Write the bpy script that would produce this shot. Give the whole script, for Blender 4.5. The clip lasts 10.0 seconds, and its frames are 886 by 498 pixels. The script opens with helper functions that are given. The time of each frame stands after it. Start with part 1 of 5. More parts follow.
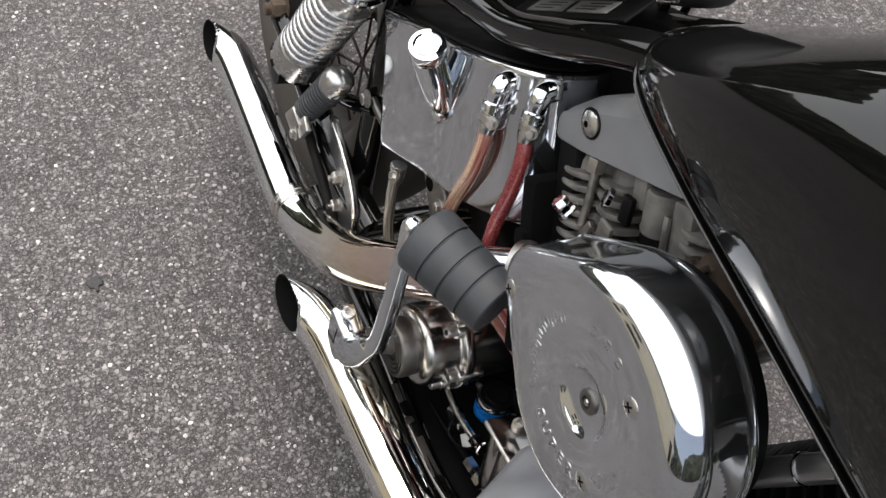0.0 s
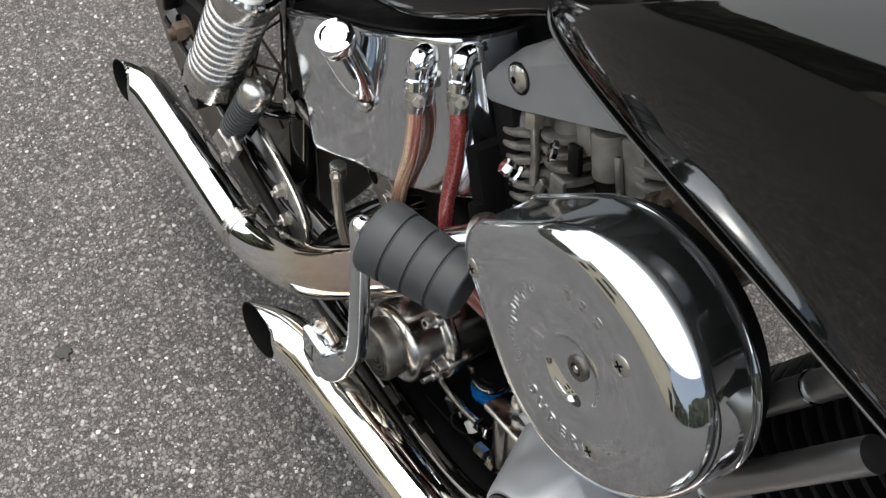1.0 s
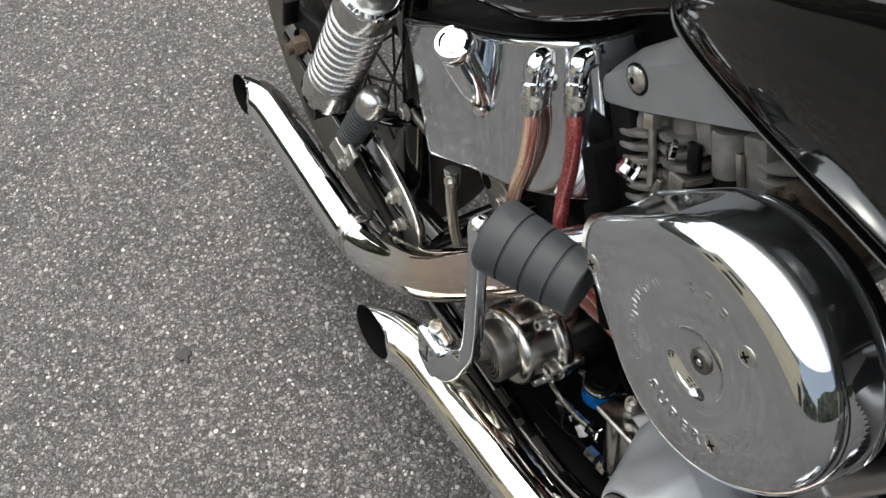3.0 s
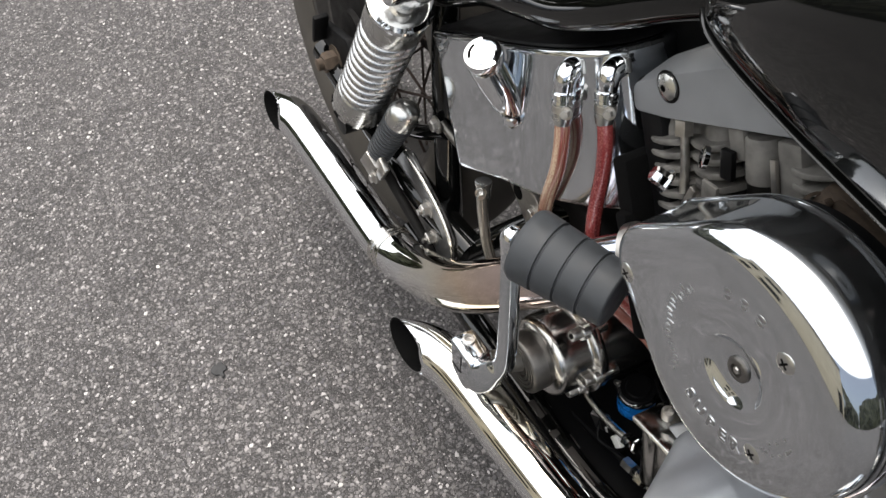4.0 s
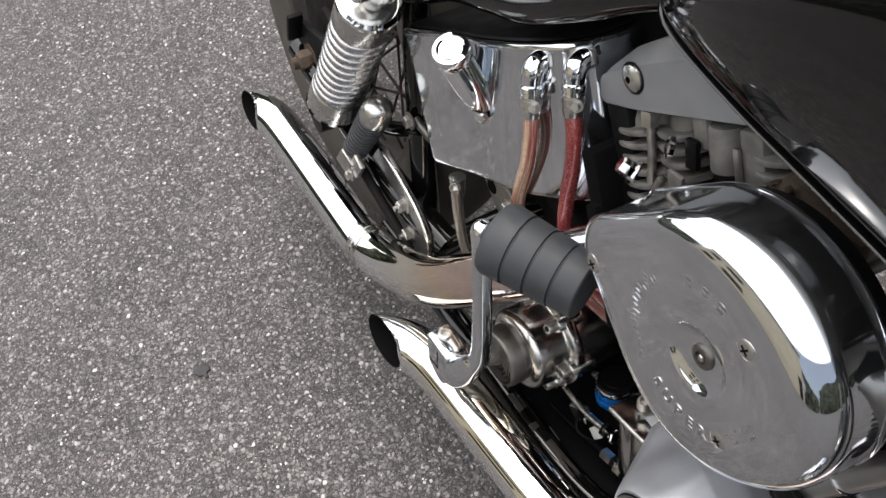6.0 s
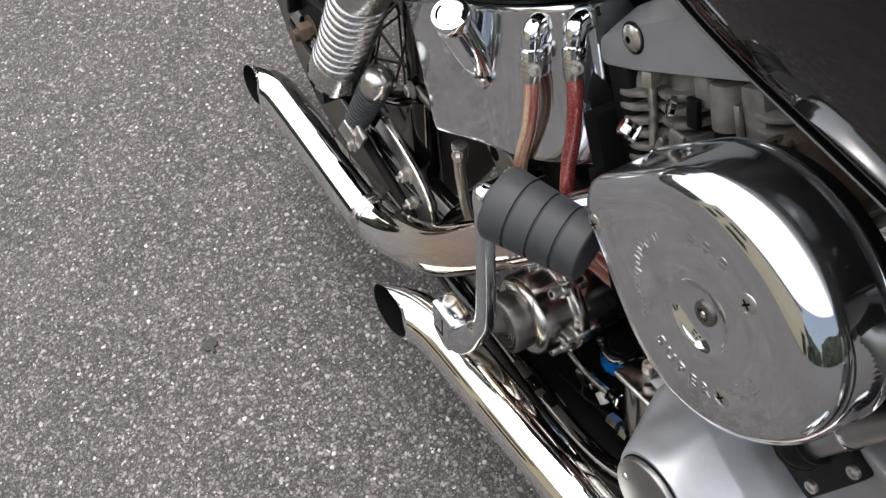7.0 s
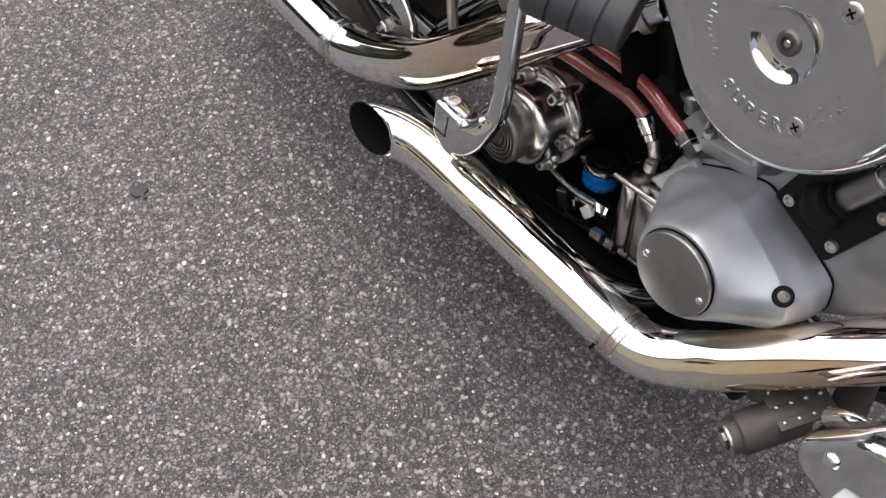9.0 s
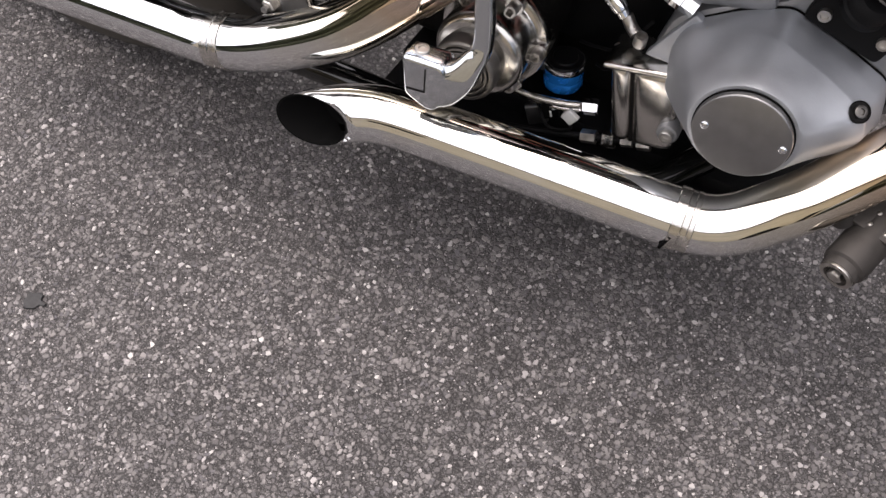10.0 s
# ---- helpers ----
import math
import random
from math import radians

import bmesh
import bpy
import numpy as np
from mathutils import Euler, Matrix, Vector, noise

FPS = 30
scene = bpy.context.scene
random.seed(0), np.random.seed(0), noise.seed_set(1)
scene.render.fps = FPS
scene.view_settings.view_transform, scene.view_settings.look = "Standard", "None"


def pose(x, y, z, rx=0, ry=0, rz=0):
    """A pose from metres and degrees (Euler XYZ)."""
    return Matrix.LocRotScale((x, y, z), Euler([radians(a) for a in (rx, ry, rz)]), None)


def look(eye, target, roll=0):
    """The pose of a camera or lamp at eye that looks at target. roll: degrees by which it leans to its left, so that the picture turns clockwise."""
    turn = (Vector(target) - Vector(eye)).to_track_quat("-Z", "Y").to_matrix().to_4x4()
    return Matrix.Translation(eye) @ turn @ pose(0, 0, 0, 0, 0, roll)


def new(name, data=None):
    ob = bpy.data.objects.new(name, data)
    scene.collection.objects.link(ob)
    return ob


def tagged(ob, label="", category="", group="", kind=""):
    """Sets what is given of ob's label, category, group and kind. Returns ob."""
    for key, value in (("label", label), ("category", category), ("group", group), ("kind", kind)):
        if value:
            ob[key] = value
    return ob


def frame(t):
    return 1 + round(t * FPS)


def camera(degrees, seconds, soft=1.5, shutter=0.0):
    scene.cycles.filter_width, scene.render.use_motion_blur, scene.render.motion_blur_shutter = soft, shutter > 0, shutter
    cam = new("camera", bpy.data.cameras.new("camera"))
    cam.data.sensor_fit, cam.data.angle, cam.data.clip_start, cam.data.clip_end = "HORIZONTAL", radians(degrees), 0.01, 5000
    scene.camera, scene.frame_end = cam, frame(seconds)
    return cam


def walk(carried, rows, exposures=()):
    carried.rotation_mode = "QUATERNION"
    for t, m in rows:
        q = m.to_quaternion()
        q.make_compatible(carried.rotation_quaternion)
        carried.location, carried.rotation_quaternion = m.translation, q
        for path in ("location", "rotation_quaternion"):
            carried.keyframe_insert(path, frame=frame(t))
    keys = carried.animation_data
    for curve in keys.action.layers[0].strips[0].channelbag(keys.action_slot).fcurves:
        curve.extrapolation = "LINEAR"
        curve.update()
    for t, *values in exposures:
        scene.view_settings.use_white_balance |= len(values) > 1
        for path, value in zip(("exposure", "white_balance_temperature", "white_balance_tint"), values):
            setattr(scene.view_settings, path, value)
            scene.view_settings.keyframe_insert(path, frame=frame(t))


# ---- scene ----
cam = camera(49.8, 10.0, 1.45)
PATH = [
    (0, (0.293, -0.19, 1.24), (-0.701, 0.234, -0.443), 2.7),
    (0.5, (0.271, -0.126, 1.244), (-0.667, 0.428, -0.433), -3.1),
    (1, (0.276, -0.159, 1.209), (-0.666, 0.283, -0.499), -8.6),
    (1.5, (0.298, -0.181, 1.201), (-0.726, 0.128, -0.489), -14.2),
    (2, (0.301, -0.177, 1.203), (-0.709, 0.163, -0.49), -13.4),
    (2.5, (0.293, -0.185, 1.203), (-0.729, 0.141, -0.485), -13.9),
    (3, (0.288, -0.19, 1.215), (-0.786, 0.109, -0.445), -16.3),
    (3.2, (0.288, -0.193, 1.216), (-0.819, 0.073, -0.428), -18.0),
    (4.3, (0.289, -0.191, 1.215), (-0.834, 0.068, -0.42), -19.5),
    (4.5, (0.291, -0.19, 1.218), (-0.822, 0.078, -0.422), -19.0),
    (5, (0.298, -0.189, 1.215), (-0.81, 0.082, -0.428), -18.8),
    (6.5, (0.305, -0.173, 1.211), (-0.802, 0.076, -0.436), -21.4),
    (7, (0.312, -0.179, 1.205), (-0.781, 0.05, -0.454), -22.4),
    (7.5, (0.312, -0.177, 1.198), (-0.782, 0.054, -0.46), -22.2),
    (8, (0.324, -0.175, 1.203), (-0.77, 0.048, -0.456), -21.2),
    (8.3, (0.356, -0.188, 1.181), (-0.734, -0.02, -0.488), -17.6),
    (8.5, (0.354, -0.201, 1.175), (-0.677, -0.014, -0.528), -13.9),
    (8.9, (0.324, -0.384, 1.144), (-0.564, 0.091, -0.584), -4.6),
    (9, (0.318, -0.425, 1.139), (-0.512, 0.084, -0.608), -4.5),
    (9.5, (0.235, -0.526, 1.129), (-0.464, 0.169, -0.61), -0.8),
    (10, (0.077, -0.543, 1.053), (-0.326, 0.212, -0.754), -0.7),
]
EXPOSURES = [(0, 1.64, 6500, 10), (0.5, 1.64, 6500, 8), (2.5, 1.63, 6500, 5), (4.5, 1.64, 6500, 9), (8.4, 1.64, 6500, 11), (9, 1.60, 6500, 13), (9.5, 1.58, 6590, 16), (10, 1.52, 6590, 16)]
walk(cam, [(t, look(eye, target, roll)) for t, eye, target, roll in PATH], EXPOSURES)


# ---- light ----
world = bpy.data.worlds.new("world")
scene.world = world
world.use_nodes = True
wn, wl = world.node_tree.nodes, world.node_tree.links
sky = wn.new("ShaderNodeTexSky")
sky.sky_type, sky.sun_disc = "NISHITA", False
sky.sun_elevation, sky.sun_rotation = radians(74), radians(299)
sky.dust_density, sky.air_density, sky.ozone_density = 6.0, 1.0, 1.0
soft_sky = wn.new("ShaderNodeHueSaturation")
soft_sky.inputs["Saturation"].default_value = 0.60
wl.new(sky.outputs[0], soft_sky.inputs["Color"])
wl.new(soft_sky.outputs[0], wn["Background"].inputs[0])
wn["Background"].inputs[1].default_value = 0.07

sun = new("sun", bpy.data.lights.new("sun", "SUN"))
sun.data.energy, sun.data.angle, sun.data.color = 1.5, radians(150), (1.0, 0.97, 0.93)
sun.matrix_world = look((-0.9, 0.5, 3.6), (0, 0, 0))


# ---- materials ----
def material(name, color, rough=0.5, metal=0.0, coat=0.0, spec=0.5):
    m = bpy.data.materials.new(name)
    m.use_nodes = True
    b = m.node_tree.nodes["Principled BSDF"]
    b.inputs["Base Color"].default_value = (*color, 1)
    b.inputs["Roughness"].default_value = rough
    b.inputs["Metallic"].default_value = metal
    b.inputs["Coat Weight"].default_value = coat
    b.inputs["Coat Roughness"].default_value = 0.03
    b.inputs["Specular IOR Level"].default_value = spec
    return m


def worn(m, scale=60.0, dark=0.75, rough=(0.0, 0.15), bump=0.0, fine=600.0, offset=0.5):
    """Blotches in colour and gloss at one scale, grain and fine relief at another."""
    n, l = m.node_tree.nodes, m.node_tree.links
    b = n["Principled BSDF"]
    tc = n.new("ShaderNodeTexCoord")
    big = n.new("ShaderNodeTexNoise")
    big.inputs["Scale"].default_value, big.inputs["Detail"].default_value = scale, 6
    l.new(tc.outputs["Object"], big.inputs["Vector"])
    ramp = n.new("ShaderNodeMapRange")
    ramp.inputs["From Min"].default_value, ramp.inputs["From Max"].default_value = 0.3, 0.7
    ramp.inputs["To Min"].default_value, ramp.inputs["To Max"].default_value = dark, 1.0
    l.new(big.outputs["Fac"], ramp.inputs["Value"])
    mul = n.new("ShaderNodeMix")
    mul.data_type, mul.blend_type = "RGBA", "MULTIPLY"
    mul.inputs["Factor"].default_value = 1.0
    mul.inputs["A"].default_value = b.inputs["Base Color"].default_value
    l.new(ramp.outputs[0], mul.inputs["B"])
    l.new(mul.outputs["Result"], b.inputs["Base Color"])
    small = n.new("ShaderNodeTexNoise")
    small.inputs["Scale"].default_value, small.inputs["Detail"].default_value = fine, 3
    l.new(tc.outputs["Object"], small.inputs["Vector"])
    gloss = n.new("ShaderNodeMapRange")
    base = b.inputs["Roughness"].default_value
    gloss.inputs["From Min"].default_value, gloss.inputs["From Max"].default_value = 0.35, 0.7
    gloss.inputs["To Min"].default_value, gloss.inputs["To Max"].default_value = base + rough[0], base + rough[1]
    l.new(big.outputs["Fac"], gloss.inputs["Value"])
    l.new(gloss.outputs[0], b.inputs["Roughness"])
    if bump:
        bu = n.new("ShaderNodeBump")
        bu.inputs["Strength"].default_value, bu.inputs["Distance"].default_value = bump, 0.001
        l.new(small.outputs["Fac"], bu.inputs["Height"])
        l.new(bu.outputs[0], b.inputs["Normal"])
    return m


def hazed(m, amount=0.1, rough=0.45):
    """Fine scratches and dust that spread part of a bright surface's reflection."""
    n, l = m.node_tree.nodes, m.node_tree.links
    b, out = n["Principled BSDF"], n["Material Output"]
    g = n.new("ShaderNodeBsdfAnisotropic")
    g.inputs["Roughness"].default_value = rough
    g.inputs["Color"].default_value = b.inputs["Base Color"].default_value
    mx = n.new("ShaderNodeMixShader")
    mx.inputs[0].default_value = amount
    l.new(b.outputs[0], mx.inputs[1])
    l.new(g.outputs[0], mx.inputs[2])
    l.new(mx.outputs[0], out.inputs["Surface"])
    return m


CHROME = worn(material("chrome", (0.80, 0.82, 0.84), 0.025, 1.0), 40, 0.96, (0.0, 0.03))
CHROME_WORN = worn(material("worn_chrome", (0.72, 0.70, 0.66), 0.1, 1.0), 90, 0.7, (0.0, 0.2), 0.08, 900)
POLISHED = worn(material("polished_aluminium", (0.56, 0.545, 0.52), 0.17, 1.0), 30, 0.92, (0.0, 0.07), 0.015, 400)
CAST = worn(material("cast_aluminium", (0.45, 0.47, 0.50), 0.44, 0.75), 22, 0.78, (-0.04, 0.16), 0.10, 500)
FIN_GREY = worn(material("fin_aluminium", (0.22, 0.211, 0.195), 0.6, 0.35), 60, 0.45, (0.0, 0.2), 0.2, 800)
BLACK_GLOSS = worn(material("black_paint", (0.0030, 0.0032, 0.0031), 0.03, spec=0.56), 12, 0.8, (0.0, 0.04))
BLACK_SATIN = worn(material("black_satin", (0.004, 0.004, 0.0045), 0.45, spec=0.16), 30, 0.6, (0.0, 0.2), 0.1, 500)
DARK_METAL = worn(material("dark_metal", (0.0075, 0.0068, 0.0064), 0.5, 0.1, spec=0.16), 50, 0.5, (0.0, 0.25), 0.25, 500)
RUBBER = worn(material("rubber", (0.036, 0.040, 0.045), 0.55), 80, 0.7, (-0.05, 0.15), 0.15, 1500)
VINYL = worn(material("vinyl", (0.010, 0.010, 0.011), 0.42, spec=0.4), 40, 0.8, (0.0, 0.15), 0.3, 900)
STEEL = worn(material("zinc_steel", (0.55, 0.53, 0.5), 0.28, 1.0), 120, 0.7, (0.0, 0.2), 0.1, 900)
RUSTY = worn(material("rusty_steel", (0.115, 0.085, 0.062), 0.7, 0.4), 150, 0.5, (0.0, 0.2), 0.3, 700)
BLUE = worn(material("blue_anodised", (0.02, 0.30, 0.95), 0.22, 0.55), 90, 0.85, (0.0, 0.1))
# soot in the bores, gasket black, and painted shade in slots and gaps
SOOT_AND_SHADE = worn(material("soot_and_shade", (0.003, 0.003, 0.003), 0.9, spec=0.1), 60, 0.6)
TYRE = worn(material("tyre_rubber", (0.062, 0.055, 0.046), 0.75), 30, 0.7, (0.0, 0.1), 0.3, 400)
LABEL_GREY = worn(material("faded_label", (0.21, 0.21, 0.20), 0.5), 120, 0.55, (0.0, 0.2))
WHITE_PAINT = worn(material("road_paint", (0.42, 0.41, 0.39), 0.7), 50, 0.5)


CHROME_COVER = hazed(worn(material("scuffed_chrome", (0.66, 0.69, 0.72), 0.045, 1.0), 22, 0.92, (0.0, 0.06), 0.0025, 60), 0.05, 0.45)
EMBOSSED = worn(material("worn_embossing", (0.50, 0.51, 0.52), 0.30, 1.0), 60, 0.8, (0.0, 0.1))
SATIN_ALU = worn(material("satin_aluminium", (0.29, 0.288, 0.288), 0.34, 0.95), 60, 0.85, (0.0, 0.1), 0.08, 900)
SHOCK_GREY = hazed(worn(material("aged_chrome", (0.60, 0.60, 0.58), 0.14, 1.0), 80, 0.8, (0.0, 0.12), 0.03, 700), 0.25, 0.45)
SPRING_STEEL = worn(material("dull_spring_chrome", (0.55, 0.55, 0.55), 0.22, 0.95), 80, 0.8, (0.0, 0.1), 0.05, 700)
ROCKER = worn(material("blasted_aluminium", (0.285, 0.293, 0.305), 0.55, 0.5), 30, 0.85, (0.0, 0.1), 0.12, 1200)
PEG_GREY = worn(material("worn_grey_metal", (0.085, 0.078, 0.073), 0.5, 0.6), 70, 0.65, (0.0, 0.2), 0.2, 800)
CASE = worn(material("aged_cast_aluminium", (0.34, 0.345, 0.355), 0.42, 0.85), 25, 0.75, (0.0, 0.15), 0.2, 700)
HUB_STEEL = worn(material("dark_steel", (0.19, 0.18, 0.168), 0.3, 0.9), 60, 0.6, (0.0, 0.2), 0.1, 500)
SPOKE = worn(material("rusted_spoke", (0.035, 0.022, 0.017), 0.6, 0.3), 120, 0.5, (0.0, 0.2), 0.2, 700)
WHITE_PLASTIC = worn(material("white_plastic", (0.7, 0.7, 0.68), 0.5), 90, 0.8)


def pipe_material():
    """Chrome that turns straw and blue near the rear cylinder's bend."""
    m = worn(material("pipe_chrome", (0.82, 0.83, 0.845), 0.03, 1.0), 45, 0.96, (0.0, 0.03))
    n, l = m.node_tree.nodes, m.node_tree.links
    b = n["Principled BSDF"]
    old = b.inputs["Base Color"].links[0].from_socket
    tc = n.new("ShaderNodeTexCoord")
    sep = n.new("ShaderNodeSeparateXYZ")
    l.new(tc.outputs["Object"], sep.inputs[0])
    no = n.new("ShaderNodeTexNoise")
    no.inputs["Scale"].default_value = 14
    l.new(tc.outputs["Object"], no.inputs["Vector"])
    ad = n.new("ShaderNodeMath")
    ad.operation = "MULTIPLY_ADD"
    ad.inputs[1].default_value = 0.10
    l.new(no.outputs["Fac"], ad.inputs[0])
    l.new(sep.outputs["Z"], ad.inputs[2])
    ramp = n.new("ShaderNodeValToRGB")
    e = ramp.color_ramp.elements
    e[0].position, e[0].color = 0.275, (1, 1, 1, 1)
    e[1].position, e[1].color = 0.56, (0.80, 0.86, 1.0, 1)
    for pos, c in ((0.325, (1.0, 0.94, 0.80, 1)), (0.375, (1.0, 0.80, 0.60, 1)), (0.45, (0.92, 0.74, 0.66, 1))):
        k = ramp.color_ramp.elements.new(pos)
        k.color = c
    l.new(ad.outputs[0], ramp.inputs[0])
    mx = n.new("ShaderNodeMix")
    mx.data_type, mx.blend_type = "RGBA", "MULTIPLY"
    mx.inputs["Factor"].default_value = 1.0
    l.new(old, mx.inputs["A"])
    l.new(ramp.outputs[0], mx.inputs["B"])
    l.new(mx.outputs["Result"], b.inputs["Base Color"])
    return m


CHROME_PIPE = pipe_material()


def braid_material(name, low, high, thread, upper=0.44):
    """A clear-jacketed hose: long streaks and short threads laid along it, read from its own ring coordinates."""
    m = material(name, low, 0.25, 0.0, 0.5)
    n, l = m.node_tree.nodes, m.node_tree.links
    b = n["Principled BSDF"]
    b.inputs["Coat Weight"].default_value, b.inputs["Coat Roughness"].default_value = 0.8, 0.08
    ring = n.new("ShaderNodeAttribute")
    ring.attribute_name = "ring"
    fac = []
    for stretch, detail, low_end, high_end in (((2.0, 2.0, 7), 2, 0.42, 0.58), ((5.0, 5.0, 480), 1, 0.45, 0.90)):
        mp = n.new("ShaderNodeMapping")
        mp.inputs["Scale"].default_value = stretch
        l.new(ring.outputs["Vector"], mp.inputs["Vector"])
        no = n.new("ShaderNodeTexNoise")
        no.inputs["Scale"].default_value, no.inputs["Detail"].default_value = 1.0, detail
        l.new(mp.outputs[0], no.inputs["Vector"])
        mr = n.new("ShaderNodeMapRange")
        mr.inputs["From Min"].default_value, mr.inputs["From Max"].default_value = low_end, high_end
        l.new(no.outputs["Fac"], mr.inputs["Value"])
        fac.append(mr.outputs[0])
    # the oil-stained upper length is paler
    tc = n.new("ShaderNodeTexCoord")
    sep = n.new("ShaderNodeSeparateXYZ")
    l.new(tc.outputs["Object"], sep.inputs[0])
    rise = n.new("ShaderNodeMapRange")
    rise.inputs["From Min"].default_value, rise.inputs["From Max"].default_value = upper - 0.08, upper
    rise.inputs["To Min"].default_value, rise.inputs["To Max"].default_value = 0.15, 1.0
    l.new(sep.outputs["Z"], rise.inputs["Value"])
    mu = n.new("ShaderNodeMath")
    mu.operation = "MULTIPLY"
    l.new(fac[0], mu.inputs[0])
    l.new(rise.outputs[0], mu.inputs[1])
    body = n.new("ShaderNodeMix")
    body.data_type = "RGBA"
    body.inputs["A"].default_value, body.inputs["B"].default_value = (*low, 1), (*high, 1)
    l.new(mu.outputs[0], body.inputs["Factor"])
    mx = n.new("ShaderNodeMix")
    mx.data_type = "RGBA"
    mx.inputs["B"].default_value = (*thread, 1)
    l.new(body.outputs["Result"], mx.inputs["A"])
    l.new(fac[1], mx.inputs["Factor"])
    l.new(mx.outputs["Result"], b.inputs["Base Color"])
    bu = n.new("ShaderNodeBump")
    bu.inputs["Strength"].default_value, bu.inputs["Distance"].default_value = 0.2, 0.0005
    l.new(fac[1], bu.inputs["Height"])
    l.new(bu.outputs[0], b.inputs["Normal"])
    return m


HOSE_A = braid_material("hose_straw_red", (0.19, 0.050, 0.040), (0.46, 0.345, 0.235), (0.24, 0.090, 0.066))
HOSE_B = braid_material("hose_red", (0.21, 0.030, 0.030), (0.13, 0.018, 0.020), (0.34, 0.110, 0.095))
HOSE_C = braid_material("hose_grey", (0.055, 0.050, 0.043), (0.24, 0.22, 0.19), (0.09, 0.082, 0.07), 0.30)


def asphalt_material():
    """Broken stone of two sizes in dark binder, blotched, with a brownish cast."""
    m = bpy.data.materials.new("asphalt")
    m.use_nodes = True
    n, l = m.node_tree.nodes, m.node_tree.links
    b = n["Principled BSDF"]
    tc = n.new("ShaderNodeTexCoord")

    def value(op, a, c, d=None):
        k = n.new("ShaderNodeMath")
        k.operation = op
        for i, q in enumerate((a, c, d)):
            if q is None:
                continue
            if isinstance(q, (int, float)):
                k.inputs[i].default_value = q
            else:
                l.new(q, k.inputs[i])
        return k.outputs[0]

    def noise_at(scale, detail=4):
        k = n.new("ShaderNodeTexNoise")
        k.inputs["Scale"].default_value, k.inputs["Detail"].default_value = scale, detail
        l.new(tc.outputs["Object"], k.inputs["Vector"])
        return k

    # uneven stone outlines
    wob = noise_at(260, 2)
    sh = n.new("ShaderNodeVectorMath")
    sh.operation = "MULTIPLY_ADD"
    sh.inputs[1].default_value = (0.006, 0.006, 0.006)
    l.new(wob.outputs["Color"], sh.inputs[0])
    l.new(tc.outputs["Object"], sh.inputs[2])

    def stones(scale, dark, light):
        col = n.new("ShaderNodeTexVoronoi")
        rim = n.new("ShaderNodeTexVoronoi")
        rim.feature = "DISTANCE_TO_EDGE"
        for v in (col, rim):
            v.inputs["Scale"].default_value = scale
            v.inputs["Randomness"].default_value = 1.0
            l.new(sh.outputs[0], v.inputs["Vector"])
        sep = n.new("ShaderNodeSeparateColor")
        l.new(col.outputs["Color"], sep.inputs[0])
        ramp = n.new("ShaderNodeValToRGB")
        e = ramp.color_ramp.elements
        e[0].position, e[0].color = 0.0, (*dark, 1)
        e[1].position, e[1].color = 1.0, (*light, 1)
        for pos, f in ((0.4, 0.14), (0.75, 0.30), (0.93, 0.52)):
            k = ramp.color_ramp.elements.new(pos)
            k.color = tuple(p + (q - p) * f for p, q in zip(dark, light)) + (1,)
        l.new(sep.outputs[0], ramp.inputs[0])
        gap = n.new("ShaderNodeMapRange")
        gap.inputs["From Max"].default_value = 0.20
        gap.inputs["To Min"].default_value = 0.30
        l.new(rim.outputs["Distance"], gap.inputs["Value"])
        return ramp.outputs[0], gap.outputs[0], sep.outputs[1]

    c1, g1, r1 = stones(150, (0.074, 0.068, 0.067), (0.31, 0.291, 0.286))
    c2, g2, r2 = stones(330, (0.066, 0.061, 0.060), (0.285, 0.267, 0.262))
    pick = value("GREATER_THAN", r1, 0.46)
    colour = n.new("ShaderNodeMix")
    colour.data_type = "RGBA"
    l.new(pick, colour.inputs["Factor"])
    l.new(c2, colour.inputs["A"])
    l.new(c1, colour.inputs["B"])
    gaps = n.new("ShaderNodeMix")
    l.new(pick, gaps.inputs["Factor"])
    l.new(g2, gaps.inputs["A"])
    l.new(g1, gaps.inputs["B"])
    blot = n.new("ShaderNodeMapRange")
    blot.inputs["From Min"].default_value, blot.inputs["From Max"].default_value = 0.3, 0.7
    blot.inputs["To Min"].default_value, blot.inputs["To Max"].default_value = 0.82, 1.16
    l.new(noise_at(6, 8).outputs["Fac"], blot.inputs["Value"])
    grit = n.new("ShaderNodeMapRange")
    grit.inputs["From Min"].default_value, grit.inputs["From Max"].default_value = 0.3, 0.7
    grit.inputs["To Min"].default_value, grit.inputs["To Max"].default_value = 0.75, 1.25
    l.new(noise_at(900, 3).outputs["Fac"], grit.inputs["Value"])
    shade = value("MULTIPLY", value("MULTIPLY", gaps.outputs[0], blot.outputs[0]), grit.outputs[0])
    mix = n.new("ShaderNodeMix")
    mix.data_type, mix.blend_type = "RGBA", "MULTIPLY"
    mix.inputs["Factor"].default_value = 1.0
    l.new(colour.outputs["Result"], mix.inputs["A"])
    l.new(shade, mix.inputs["B"])
    l.new(mix.outputs["Result"], b.inputs["Base Color"])
    b.inputs["Roughness"].default_value = 0.7
    bu = n.new("ShaderNodeBump")
    bu.inputs["Strength"].default_value, bu.inputs["Distance"].default_value = 0.8, 0.002
    l.new(gaps.outputs[0], bu.inputs["Height"])
    l.new(bu.outputs[0], b.inputs["Normal"])
    return m


def mottled(name, dark, light, scale, rough, island=False, bump=0.0):
    m = bpy.data.materials.new(name)
    m.use_nodes = True
    n, l = m.node_tree.nodes, m.node_tree.links
    b = n["Principled BSDF"]
    tc = n.new("ShaderNodeTexCoord")
    no = n.new("ShaderNodeTexNoise")
